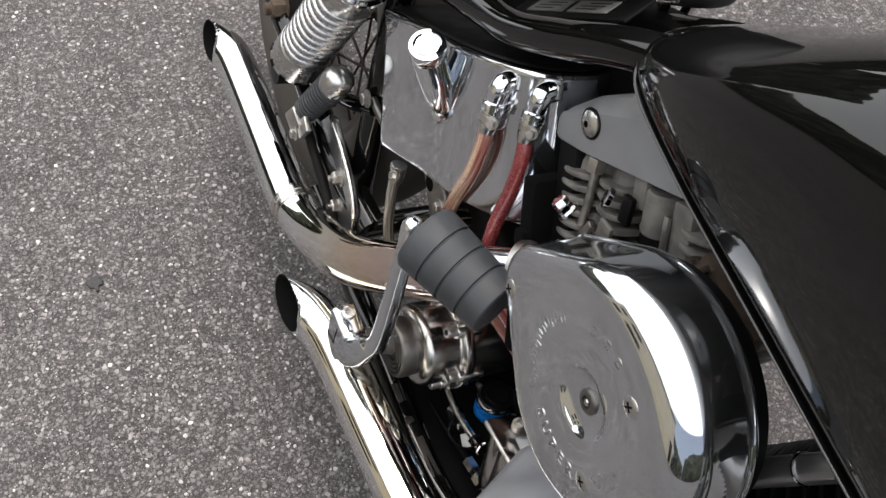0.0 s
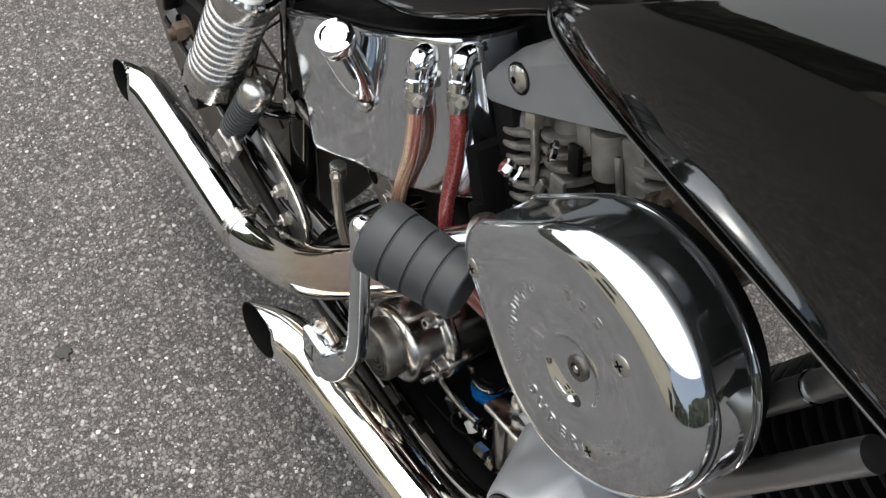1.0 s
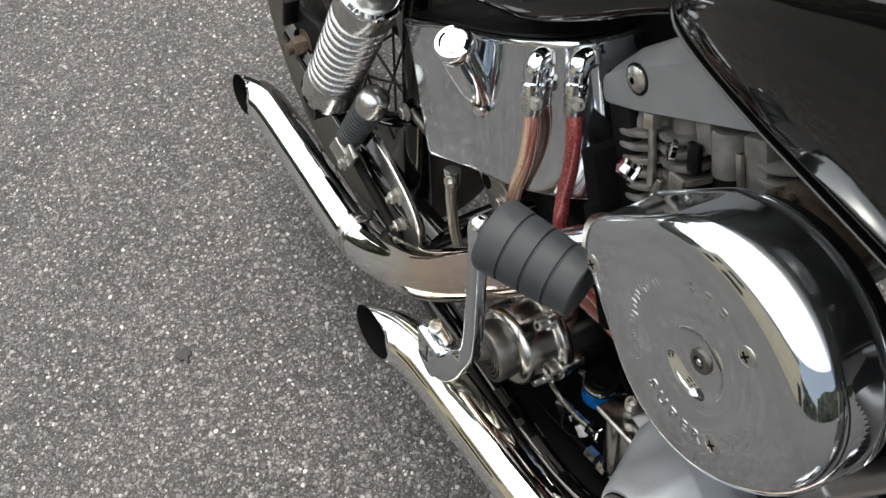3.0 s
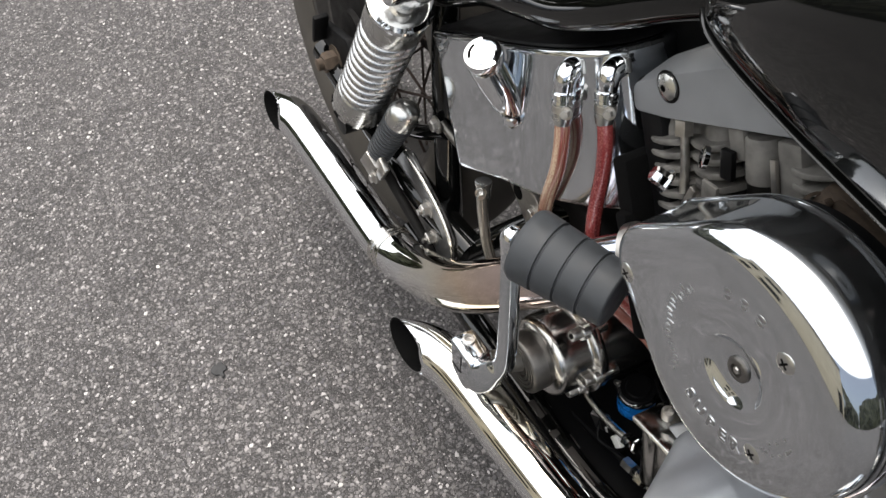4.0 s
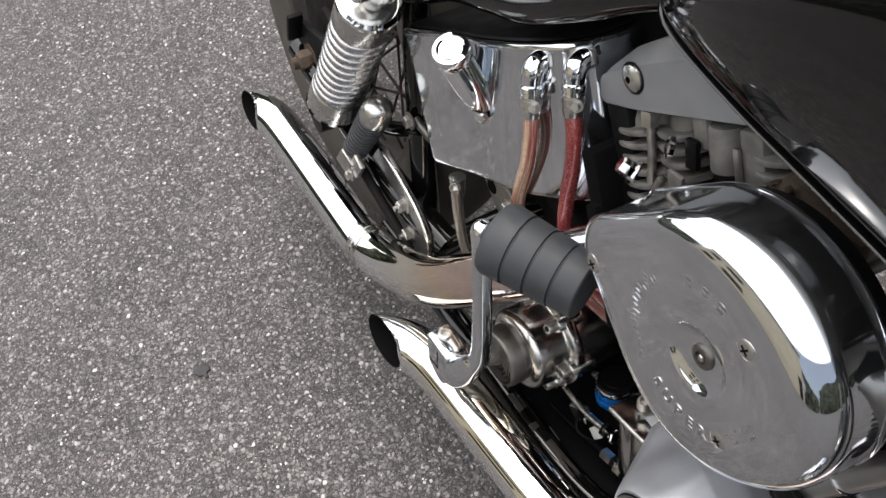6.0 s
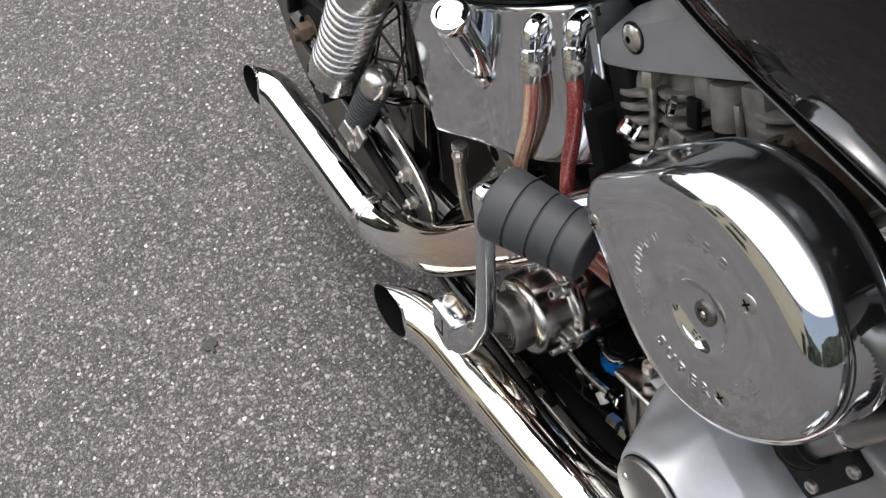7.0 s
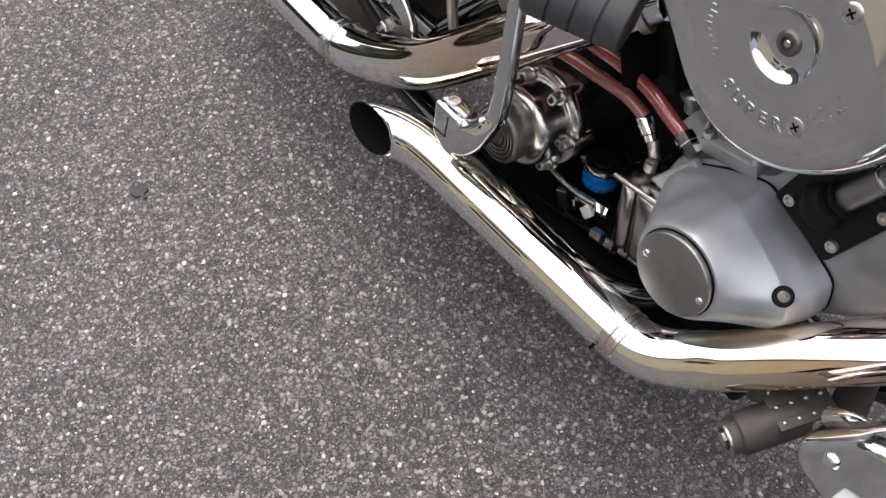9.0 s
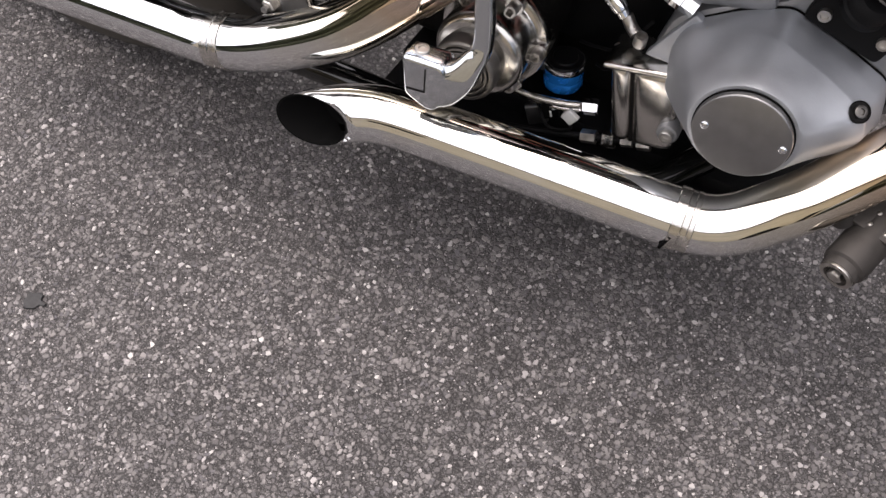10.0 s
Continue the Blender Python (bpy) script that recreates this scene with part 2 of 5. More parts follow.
    no.inputs["Scale"].default_value, no.inputs["Detail"].default_value = scale, 8
    l.new(tc.outputs["Object"], no.inputs["Vector"])
    ramp = n.new("ShaderNodeValToRGB")
    e = ramp.color_ramp.elements
    e[0].position, e[0].color = (0.0 if island else 0.35), (*dark, 1)
    e[1].position, e[1].color = (1.0 if island else 0.68), (*light, 1)
    if island:
        geo = n.new("ShaderNodeNewGeometry")
        l.new(geo.outputs["Random Per Island"], ramp.inputs[0])
        for pos, c in ((0.22, (0.098, 0.092, 0.097)), (0.42, (0.128, 0.119, 0.113)), (0.60, (0.154, 0.143, 0.141)), (0.78, (0.202, 0.188, 0.180)), (0.90, (0.275, 0.258, 0.252)), (0.97, (0.38, 0.36, 0.35))):
            ramp.color_ramp.elements.new(pos).color = (*c, 1)
    else:
        l.new(no.outputs["Fac"], ramp.inputs[0])
    l.new(ramp.outputs[0], b.inputs["Base Color"])
    b.inputs["Roughness"].default_value = rough
    if bump:
        bu = n.new("ShaderNodeBump")
        bu.inputs["Strength"].default_value = bump
        l.new(no.outputs["Fac"], bu.inputs["Height"])
        l.new(bu.outputs[0], b.inputs["Normal"])
    return m


FOLIAGE = mottled("foliage", (0.010, 0.013, 0.007), (0.085, 0.095, 0.05), 1.6, 0.8)
BEIGE = mottled("beige_render", (0.38, 0.335, 0.24), (0.46, 0.41, 0.31), 1.5, 0.85)
CHIPS = mottled("stone_chips", (0.060, 0.056, 0.055), (0.52, 0.50, 0.475), 300, 0.6, True)
TAR = mottled("tar", (0.010, 0.010, 0.0105), (0.022, 0.022, 0.023), 150, 0.6, False, 0.4)
ASPHALT = asphalt_material()


# ---- builders ----
def link(name, bm, mat, parent=None, label="", smooth=True, sharp=35):
    bmesh.ops.recalc_face_normals(bm, faces=bm.faces)
    me = bpy.data.meshes.new(name)
    bm.to_mesh(me)
    bm.free()
    me.materials.append(mat)
    if smooth:
        me.shade_smooth()
        me.set_sharp_from_angle(angle=radians(sharp))
    ob = new(name, me)
    ob.parent = parent
    if label:
        ob["label"] = label
    return ob


def part(name, bm, mat, parent, label="", smooth=True, sharp=35):
    return link(name, bm, mat, parent, label, smooth, sharp)


def spline(points, per=8):
    """A smooth line through the points, and with it any further values that they carry."""
    p = [np.array(q, float) for q in points]
    p = [2 * p[0] - p[1], *p, 2 * p[-1] - p[-2]]
    out = []
    for i in range(1, len(p) - 2):
        a, b, c, d = p[i - 1:i + 3]
        for k in range(per):
            t = k / per
            out.append(0.5 * (2 * b + (c - a) * t + (2 * a - 5 * b + 4 * c - d) * t * t + (3 * b - a - 3 * c + d) * t ** 3))
    return out + [p[-2]]


def sweep(points, radius, segs=20, per=8, smooth=True, caps=True, flat=1.0, up=(0, 1, 0)):
    """A tube along points (x, y, z) or (x, y, z, r)."""
    bm = bmesh.new()
    pts = [np.array([*q, radius]) if len(q) == 3 else np.array(q, float) for q in points]
    line = spline(pts, per) if smooth else pts
    rings, side = [], None
    for i, q in enumerate(line):
        a, b = line[max(i - 1, 0)][:3], line[min(i + 1, len(line) - 1)][:3]
        t = Vector(b - a).normalized()
        if side is None:
            ref = Vector(up)
            side = (ref - t * ref.dot(t))
            if side.length < 0.05:
                ref = Vector((1, 0, 0))
                side = ref - t * ref.dot(t)
        side = (side - t * side.dot(t)).normalized()
        other = t.cross(side)
        c, r = Vector(q[:3]), q[3]
        rings.append([bm.verts.new(c + side * (r * math.cos(2 * math.pi * k / segs)) + other * (r * flat * math.sin(2 * math.pi * k / segs))) for k in range(segs)])
    for u, v in zip(rings, rings[1:]):
        for k in range(segs):
            bm.faces.new((u[k], u[(k + 1) % segs], v[(k + 1) % segs], v[k]))
    if caps:
        bm.faces.new(rings[0][::-1])
        bm.faces.new(rings[-1])
    return bm


def bar(points, segs=32, per=8, power=0.45):
    """A forged bar with a rounded oblong section along (x, y, z, half width, half depth in y)."""
    bm = bmesh.new()
    line = spline([np.array(q, float) for q in points], per)
    rings = []
    for i, q in enumerate(line):
        a, b = line[max(i - 1, 0)], line[min(i + 1, len(line) - 1)]
        t = Vector(b[:3] - a[:3]).normalized()
        dep = Vector((0, 1, 0))
        dep = (dep - t * dep.dot(t)).normalized()
        wid = t.cross(dep)
        ring = []
        for k in range(segs):
            an = 2 * math.pi * k / segs
            cx, sx = math.cos(an), math.sin(an)
            ring.append(bm.verts.new(Vector(q[:3]) + wid * (q[3] * math.copysign(abs(cx) ** power, cx)) + dep * (q[4] * math.copysign(abs(sx) ** power, sx))))
        rings.append(ring)
    for u, v in zip(rings, rings[1:]):
        for k in range(segs):
            bm.faces.new((u[k], u[(k + 1) % segs], v[(k + 1) % segs], v[k]))
    for ring, sgn in ((rings[0], -1), (rings[-1], 1)):
        mid = sum((v.co for v in ring), Vector()) / segs
        t = Vector(line[0][:3] - line[1][:3]) if sgn < 0 else Vector(line[-1][:3] - line[-2][:3])
        t = t.normalized() * 0.003
        cap = [bm.verts.new(mid + (v.co - mid) * 0.82 + t) for v in ring]
        for k in range(segs):
            bm.faces.new((ring[k], ring[(k + 1) % segs], cap[(k + 1) % segs], cap[k]))
        bm.faces.new(cap)
    return bm


def lathe(profile, origin, axis, segs=32, bm=None):
    """Turns (radius, height) round the axis from origin."""
    bm = bm or bmesh.new()
    q = Vector(axis).normalized().to_track_quat("Z", "Y").to_matrix().to_4x4()
    m = Matrix.Translation(origin) @ q
    rings = []
    for r, h in profile:
        if r < 1e-6:
            rings.append([bm.verts.new(m @ Vector((0, 0, h)))])
        else:
            rings.append([bm.verts.new(m @ Vector((r * math.cos(2 * math.pi * k / segs), r * math.sin(2 * math.pi * k / segs), h))) for k in range(segs)])
    for u, v in zip(rings, rings[1:]):
        for k in range(segs):
            j = (k + 1) % segs
            if len(u) == 1 and len(v) > 1:
                bm.faces.new((u[0], v[j], v[k]))
            elif len(v) == 1 and len(u) > 1:
                bm.faces.new((u[k], u[j], v[0]))
            elif len(u) > 1:
                bm.faces.new((u[k], u[j], v[j], v[k]))
    if len(rings[0]) > 1 and len(rings[-1]) > 1:
        u, v = rings[-1], rings[0]
        for k in range(segs):
            j = (k + 1) % segs
            bm.faces.new((u[k], u[j], v[j], v[k]))
        return bm
    for ring in (rings[0], rings[-1]):
        if len(ring) > 1:
            bm.faces.new(ring)
    return bm


def box(center, size, turn=(0, 0, 0), bevel=0.002, bm=None, segs=2):
    bm = bm or bmesh.new()
    made = bmesh.ops.create_cube(bm, size=1.0, matrix=pose(*center, *turn) @ Matrix.Diagonal((*size, 1)))
    if bevel:
        edges = {e for v in made["verts"] for e in v.link_edges}
        bmesh.ops.bevel(bm, geom=list(edges), offset=bevel, segments=segs, profile=0.5, affect="EDGES")
    return bm


def offset_line(line, d):
    n = len(line)
    out = []
    for i in range(n):
        a, b = Vector(line[i - 1]), Vector(line[(i + 1) % n])
        t = (b - a).normalized()
        out.append(Vector(line[i]) + Vector((-t.y, t.x)) * d)
    return out


def layered(outline, layers, bm=None, close=True):
    """Rings of an outline in (x, z), counter-clockwise: each layer is (inset, y)."""
    bm = bm or bmesh.new()
    rings = []
    if sum(a[0] * b[1] - b[0] * a[1] for a, b in zip(outline, [*outline[1:], outline[0]])) < 0:
        outline = list(outline)[::-1]
    for inset, y in layers:
        rings.append([bm.verts.new((p.x, y, p.y)) for p in offset_line(outline, inset)])
    n = len(outline)
    for u, v in zip(rings, rings[1:]):
        for k in range(n):
            bm.faces.new((u[k], u[(k + 1) % n], v[(k + 1) % n], v[k]))
    if close:
        for u in (rings[0], rings[-1]):
            mid = sum((v.co for v in u), Vector()) / n
            v = [bm.verts.new(q.co + (mid - q.co) * 0.04) for q in u]
            for k in range(n):
                bm.faces.new((u[k], u[(k + 1) % n], v[(k + 1) % n], v[k]))
            bm.faces.new(v)
    return bm


def closed(points, per=6):
    p = [np.array(q, float) for q in points]
    n, out = len(p), []
    for i in range(n):
        a, b, c, d = p[i - 1], p[i], p[(i + 1) % n], p[(i + 2) % n]
        for k in range(per):
            t = k / per
            out.append(tuple(0.5 * (2 * b + (c - a) * t + (2 * a - 5 * b + 4 * c - d) * t * t + (3 * b - a - 3 * c + d) * t ** 3)))
    return out


def rounded(points, r=0.006, per=4):
    """A polygon with rounded corners."""
    n, out = len(points), []
    for i in range(n):
        a, b, c = Vector(points[i - 1]), Vector(points[i]), Vector(points[(i + 1) % n])
        u, v = (a - b), (c - b)
        k = min(r, 0.45 * u.length, 0.45 * v.length)
        s, e = b + u.normalized() * k, b + v.normalized() * k
        for j in range(per + 1):
            t = j / per
            out.append(tuple((1 - t) ** 2 * s + 2 * t * (1 - t) * b + t * t * e))
    return out


def plate(outline, y0, y1, bevel=0.002):
    """A plate standing along the bike, from y0 (inner) to y1 (outer side)."""
    s = 1 if y1 > y0 else -1
    return layered(outline, [(bevel, y0), (0, y0 + s * bevel), (0, y1 - s * bevel), (bevel * 0.3, y1 - s * bevel * 0.3), (bevel, y1)])


def hex_bolt(origin, axis, r=0.007, h=0.006, washer=True):
    bm = bmesh.new()
    if washer:
        lathe([(0, 0), (r * 1.45, 0), (r * 1.45, 0.0015), (0, 0.0015)], origin, axis, 20, bm)
    a = Vector(axis).normalized()
    o = Vector(origin) + a * 0.001
    lathe([(0, 0), (r, 0), (r, h * 0.85), (r * 0.85, h), (0, h)], o, axis, 6, bm)
    return bm


def socket_bolt(origin, axis, r=0.006, h=0.007):
    """A cap screw with a sunk socket."""
    return lathe([(0, 0), (r, 0), (r, h * 0.85), (r * 0.88, h), (r * 0.55, h), (r * 0.5, h * 0.4), (0, h * 0.4)], origin, axis, 18)


def dome_bolt(origin, axis, r=0.006, h=0.004):
    return lathe([(0, 0), (r, 0), (r * 0.95, h * 0.4), (r * 0.7, h * 0.8), (r * 0.3, h), (0, h)], origin, axis, 18)


OUT = (0, -1, 0)

# ---- ground ----
def build_ground():
    bm = bmesh.new()
    n = 40
    xs = [math.copysign(abs(i / n) ** 3 * 400 + abs(i / n) * 3, i) for i in range(-n, n + 1)]
    grid = [[bm.verts.new((x - 0.4, y, 0)) for y in xs] for x in xs]
    for i in range(2 * n):
        for j in range(2 * n):
            bm.faces.new((grid[i][j], grid[i + 1][j], grid[i + 1][j + 1], grid[i][j + 1]))
    ob = link("ground", bm, ASPHALT, smooth=False)
    tagged(ob, "grey worn asphalt with pale stone chips", "road surface", kind="structure")


build_ground()


def build_surroundings():
    """Trees and a rendered wall that close the place on all sides, out of the view but in the chrome."""
    def strip(name, a, b, base, top, mat, label, category, lump=0.6, n=60, m=12):
        bm = bmesh.new()
        a, b = Vector(a), Vector(b)
        d = (b - a).normalized()
        nrm = Vector((-d.y, d.x, 0))
        rows = []
        for i in range(n + 1):
            p = a + (b - a) * (i / n)
            hi = top * (0.84 + 0.26 * noise.noise(Vector((p.x * 0.16, p.y * 0.16, 3.1))) + 0.05 * noise.noise(Vector((p.x * 0.7, p.y * 0.7, 7.7)))) if lump else top
            row = []
            for k in range(m + 1):
                z = base + (hi - base) * k / m
                off = lump * (noise.noise(Vector((p.x * 0.8, p.y * 0.8, z * 0.8))) + 0.5 * noise.noise(Vector((p.x * 2.3, p.y * 2.3, z * 2.3)))) - (lump * 1.6 * (k / m) ** 2)
                row.append(bm.verts.new(p + nrm * off + Vector((0, 0, z))))
            rows.append(row)
        for u, v in zip(rows, rows[1:]):
            for k in range(m):
                bm.faces.new((u[k], u[k + 1], v[k + 1], v[k]))
        bmesh.ops.solidify(bm, geom=list(bm.faces), thickness=0.25)
        ob = link(name, bm, mat)
        tagged(ob, label, category, kind="structure")

    strip("backdrop_trees", (13, 5.5, 0), (-12, 5.5, 0), 0, 6.2, FOLIAGE, "dark green row of tall trees along the road", "trees", 0.9, 90, 20)
    strip("backdrop_trees", (-12, 5.5, 0), (-13, -2, 0), 0, 6.5, FOLIAGE, "dark green trees across the road end", "trees", 0.8)
    strip("backdrop_trees", (-13, -2, 0), (-5.5, -8.6, 0), 0, 3.6, FOLIAGE, "dark green low trees beside a beige house", "trees", 0.8, 80, 16)
    strip("backdrop_trees", (5.5, -8.6, 0), (13, -9.0, 0), 0, 4.2, FOLIAGE, "dark green row of lower trees across the road", "trees", 0.8, 60, 16)
    strip("backdrop_trees", (13, -9.0, 0), (13, 5.5, 0), 0, 6.0, FOLIAGE, "dark green trees beyond the front of the motorcycle", "trees")
    # a two-storey house across the road, which the chrome mirrors
    house = new("backdrop_house")
    house.location = (0, -8.4, 0)
    tagged(house, "beige rendered two-storey house with dark windows and a brown roof", "house", kind="structure")
    holes = [(x, z, w, h) for z, h in ((1.5, 1.2), (3.7, 1.0)) for x, w in ((-4.2, 0.9), (-2.6, 1.3))] + [(4.4, 1.05, 1.0, 2.09)]
    bm = bmesh.new()
    xs = sorted({-5.2, 5.2, *[x - w / 2 for x, _, w, _ in holes], *[x + w / 2 for x, _, w, _ in holes]})
    zs = sorted({0.0, 5.5, *[max(z - h / 2, 0.0) for _, z, _, h in holes], *[z + h / 2 for _, z, _, h in holes]})
    for x0, x1 in zip(xs, xs[1:]):
        for z0, z1 in zip(zs, zs[1:]):
            mx, mz = (x0 + x1) / 2, (z0 + z1) / 2
            if not any(abs(mx - x) < w / 2 and abs(mz - z) < h / 2 for x, z, w, h in holes):
                box((mx, -0.15, mz), (x1 - x0, 0.3, z1 - z0), bevel=0, bm=bm)
    part("wall", bm, BEIGE, house, smooth=False)
    for x, z, w, h in holes:
        part("window" if h < 2 else "door", box((x, -0.2, z), (w, 0.06, h), bevel=0.01), BLACK_SATIN, house, "dark panes" if h < 2 else "dark door")
    part("roof", box((0, -1.8, 6.05), (10.8, 4.4, 0.22), (-22, 0, 0), 0.02), RUSTY, house, "brown pitched roof")
    part("eave", box((0, 0.12, 5.35), (10.8, 0.12, 0.14), bevel=0.02), DARK_METAL, house)


build_surroundings()


def build_road_details():
    # broken stone standing a little proud of the worn binder, each piece with its own tilt
    rng = np.random.default_rng(5)
    count, sides = 76000, 6
    far = rng.random(count) < 0.12
    x = np.where(far, rng.uniform(-1.9, 0.9, count), rng.uniform(-1.55, 0.55, count))
    y = np.where(far, rng.uniform(-1.3, 1.5, count), rng.uniform(-1.1, 0.12, count))
    x, y = x + rng.normal(0, 0.10, count), y + rng.normal(0, 0.08, count)
    r = 0.0014 + 0.0034 * rng.random(count) ** 2.6
    turn, flat = rng.uniform(0, 6.283, count), rng.uniform(0.5, 1.0, count)
    high = r * rng.uniform(0.10, 0.34, count)
    # none on the two tar spots
    for sx, sy, sr in ((-0.559, -0.388, 0.012), (-0.80, -0.70, 0.007)):
        x = np.where(np.hypot(x - sx, y - sy) < sr, x + 0.04, x)
    lean, lean_to = rng.uniform(0.0, 0.22, count), rng.uniform(0, 6.283, count)
    ang = 2 * math.pi * np.arange(sides) / sides + rng.uniform(-0.35, 0.35, (count, sides))
    rad = r[:, None] * rng.uniform(0.72, 1.18, (count, sides))
    ca, sa = np.cos(turn)[:, None], np.sin(turn)[:, None]
    levels = []
    for f, top in ((1.0, False), (0.74, True)):
        u, v = rad * f * np.cos(ang), rad * f * np.sin(ang) * flat[:, None]
        px, py = u * ca - v * sa, u * sa + v * ca
        z = np.full_like(px, -0.0006)
        if top:
            z = high[:, None] + lean[:, None] * (px * np.cos(lean_to)[:, None] + py * np.sin(lean_to)[:, None])
            z = np.maximum(z, 0.0002)
        levels.append(np.stack((px + x[:, None], py + y[:, None], z), -1))
    verts = np.concatenate(levels, 1).reshape(-1, 3)
    k = np.arange(sides)
    side = np.stack((k, (k + 1) % sides, sides + (k + 1) % sides, sides + k), -1)
    base = (np.arange(count) * 2 * sides)[:, None]
    quads = (base[:, :, None] + side[None]).reshape(-1, 4)
    tops = base + sides + k[None]
    me = bpy.data.meshes.new("stone_chips")
    me.from_pydata(verts.tolist(), [], quads.tolist() + tops.tolist())
    me.materials.append(CHIPS)
    tagged(new("stone_chips", me), "grey, pale and dark stone chips bedded in the asphalt", "stone chips", kind="stuff")
    # a dark oily spot and a worn white line beyond the motorcycle
    def blot(x, y, r, seed, name, label, category):
        g = random.Random(seed)
        bm = bmesh.new()
        n = 22
        line = [(r * g.uniform(0.65, 1.15), 2 * math.pi * k / n) for k in range(n)]
        top = [bm.verts.new((x + q * math.cos(a), y + 0.8 * q * math.sin(a), 0.0026)) for q, a in line]
        low = [bm.verts.new((x + q * 1.1 * math.cos(a), y + 0.88 * q * math.sin(a), 0.0)) for q, a in line]
        for k in range(n):
            bm.faces.new((low[k], low[(k + 1) % n], top[(k + 1) % n], top[k]))
        bm.faces.new(top)
        tagged(link(name, bm, TAR, smooth=False), label, category)
    blot(-0.559, -0.388, 0.0135, 2, "oil_spot", "small dark tar spot on the asphalt", "stain")
    blot(-0.80, -0.70, 0.008, 3, "oil_spot", "tiny dark tar spot on the asphalt", "stain")
    bm = bmesh.new()
    g = random.Random(8)
    run = -0.6
    while run < 0.6:
        step = g.uniform(0.05, 0.16)
        mid = run + step / 2
        box((-0.374 + mid * math.sin(radians(27)), 1.299 + mid * math.cos(radians(27)), 0.0015), (g.uniform(0.016, 0.026), step, 0.003), (0, 0, -27 + g.uniform(-1, 1)), 0.0, bm)
        run += step + g.choice((0.004, 0.02, 0.05))
    tagged(link("road_marking", bm, WHITE_PAINT, smooth=False), "worn, broken white painted line on the asphalt", "road marking", kind="structure")


build_road_details()

# ---- motorcycle ----
LEAN_LEFT = 15.0
bike = new("motorcycle")
bike.matrix_world = pose(0, 0, 0, -LEAN_LEFT, 0, 0)
tagged(bike, "black custom motorcycle with chrome exhausts, leaning on its stand on asphalt", "motorcycle")


def exhaust(line, cut_at, tip_dir, joint, label, slit=False):
    """A pipe from its turned-out, side-cut end to the head, with a band where the silencer meets the header."""
    pts = spline([np.array(q, float) for q in line], 10)
    r, segs, rings, side = 0.0292, 36, [], None
    for i, q in enumerate(pts):
        a, b = pts[max(i - 1, 0)], pts[min(i + 1, len(pts) - 1)]
        t = Vector(b - a).normalized()
        side = Vector((0, 1, 0)) if side is None else side
        side = (side - t * side.dot(t)).normalized()
        other = t.cross(side)
        rings.append([Vector(q) + side * (r * math.cos(2 * math.pi * k / segs)) + other * (r * math.sin(2 * math.pi * k / segs)) for k in range(segs)])
    # the cut: points beyond the plane slide back along the pipe onto it
    c, n = Vector(cut_at[0]), Vector(cut_at[1]).normalized()
    d = Vector(tip_dir).normalized()
    first = [v + d * ((c - v).dot(n) / d.dot(n)) for v in rings[0]]
    keep = []
    for ring in rings[1:]:
        keep.append([f if (v - f).dot(d) > -0.001 else v for v, f in zip(ring, first)])
    rings = [first] + keep
    bm = bmesh.new()
    vs = [[bm.verts.new(v) for v in ring] for ring in rings]
    for u, v in zip(vs, vs[1:]):
        for k in range(segs):
            bm.faces.new((u[k], u[(k + 1) % segs], v[(k + 1) % segs], v[k]))
    bmesh.ops.remove_doubles(bm, verts=bm.verts, dist=0.0003)
    pipe = part("exhaust_pipe", bm, CHROME_PIPE, bike, label, sharp=60)
    bm = bmesh.new()
    inner = []
    mid = sum(first, Vector()) / segs
    for depth, s in ((0.0, 1.0), (0.0004, 0.945), (0.045, 0.86)):
        inner.append([bm.verts.new(mid + (v - mid) * s - d * depth) for v in first])
    for u, v in zip(inner, inner[1:]):
        for k in range(segs):
            bm.faces.new((u[k], v[k], v[(k + 1) % segs], u[(k + 1) % segs]))
    bm.faces.new(inner[-1])
    part("bore", bm, SOOT_AND_SHADE, pipe, "sooty open end")
    jx, jd = Vector(joint[0]), Vector(joint[1]).normalized()
    bm = lathe([(r - 0.0006, -0.014), (r + 0.0014, -0.013), (r + 0.0016, -0.004), (r + 0.0005, -0.003), (r + 0.0005, 0.002), (r + 0.0014, 0.003), (r + 0.0012, 0.007), (r - 0.0006, 0.008)], jx, jd, 40)
    clamp = part("clamp", bm, CHROME_WORN, pipe, "tarnished joint band")
    if slit:
        ear = jx + Vector((-0.010, -0.0285, -0.007))
        # a black box stands for the shaded slit
        part("clamp_slit", box(tuple(ear), (0.003, 0.006, 0.020), (0, 15, 0), 0), SOOT_AND_SHADE, clamp)
    return pipe


exhaust([(-0.305, -0.222, 0.200), (-0.289, -0.203, 0.203), (-0.268, -0.186, 0.209), (-0.238, -0.176, 0.218), (-0.20, -0.170, 0.224), (-0.10, -0.163, 0.228), (0.0, -0.154, 0.2285), (0.075, -0.146, 0.228),
         (0.105, -0.1415, 0.2305), (0.130, -0.134, 0.241), (0.155, -0.122, 0.261), (0.18, -0.110, 0.285), (0.226, -0.080, 0.336), (0.262, -0.052, 0.372), (0.29, -0.022, 0.396), (0.31, 0.015, 0.41), (0.325, 0.06, 0.42)],
        ((-0.291, -0.201, 0.202), (0.0, -0.99, 0.1)), (-0.68, -0.72, -0.12), ((0.088, -0.1445, 0.2285), (1, 0.1, 0.05)), "chrome turned-out exhaust of the front cylinder", True)
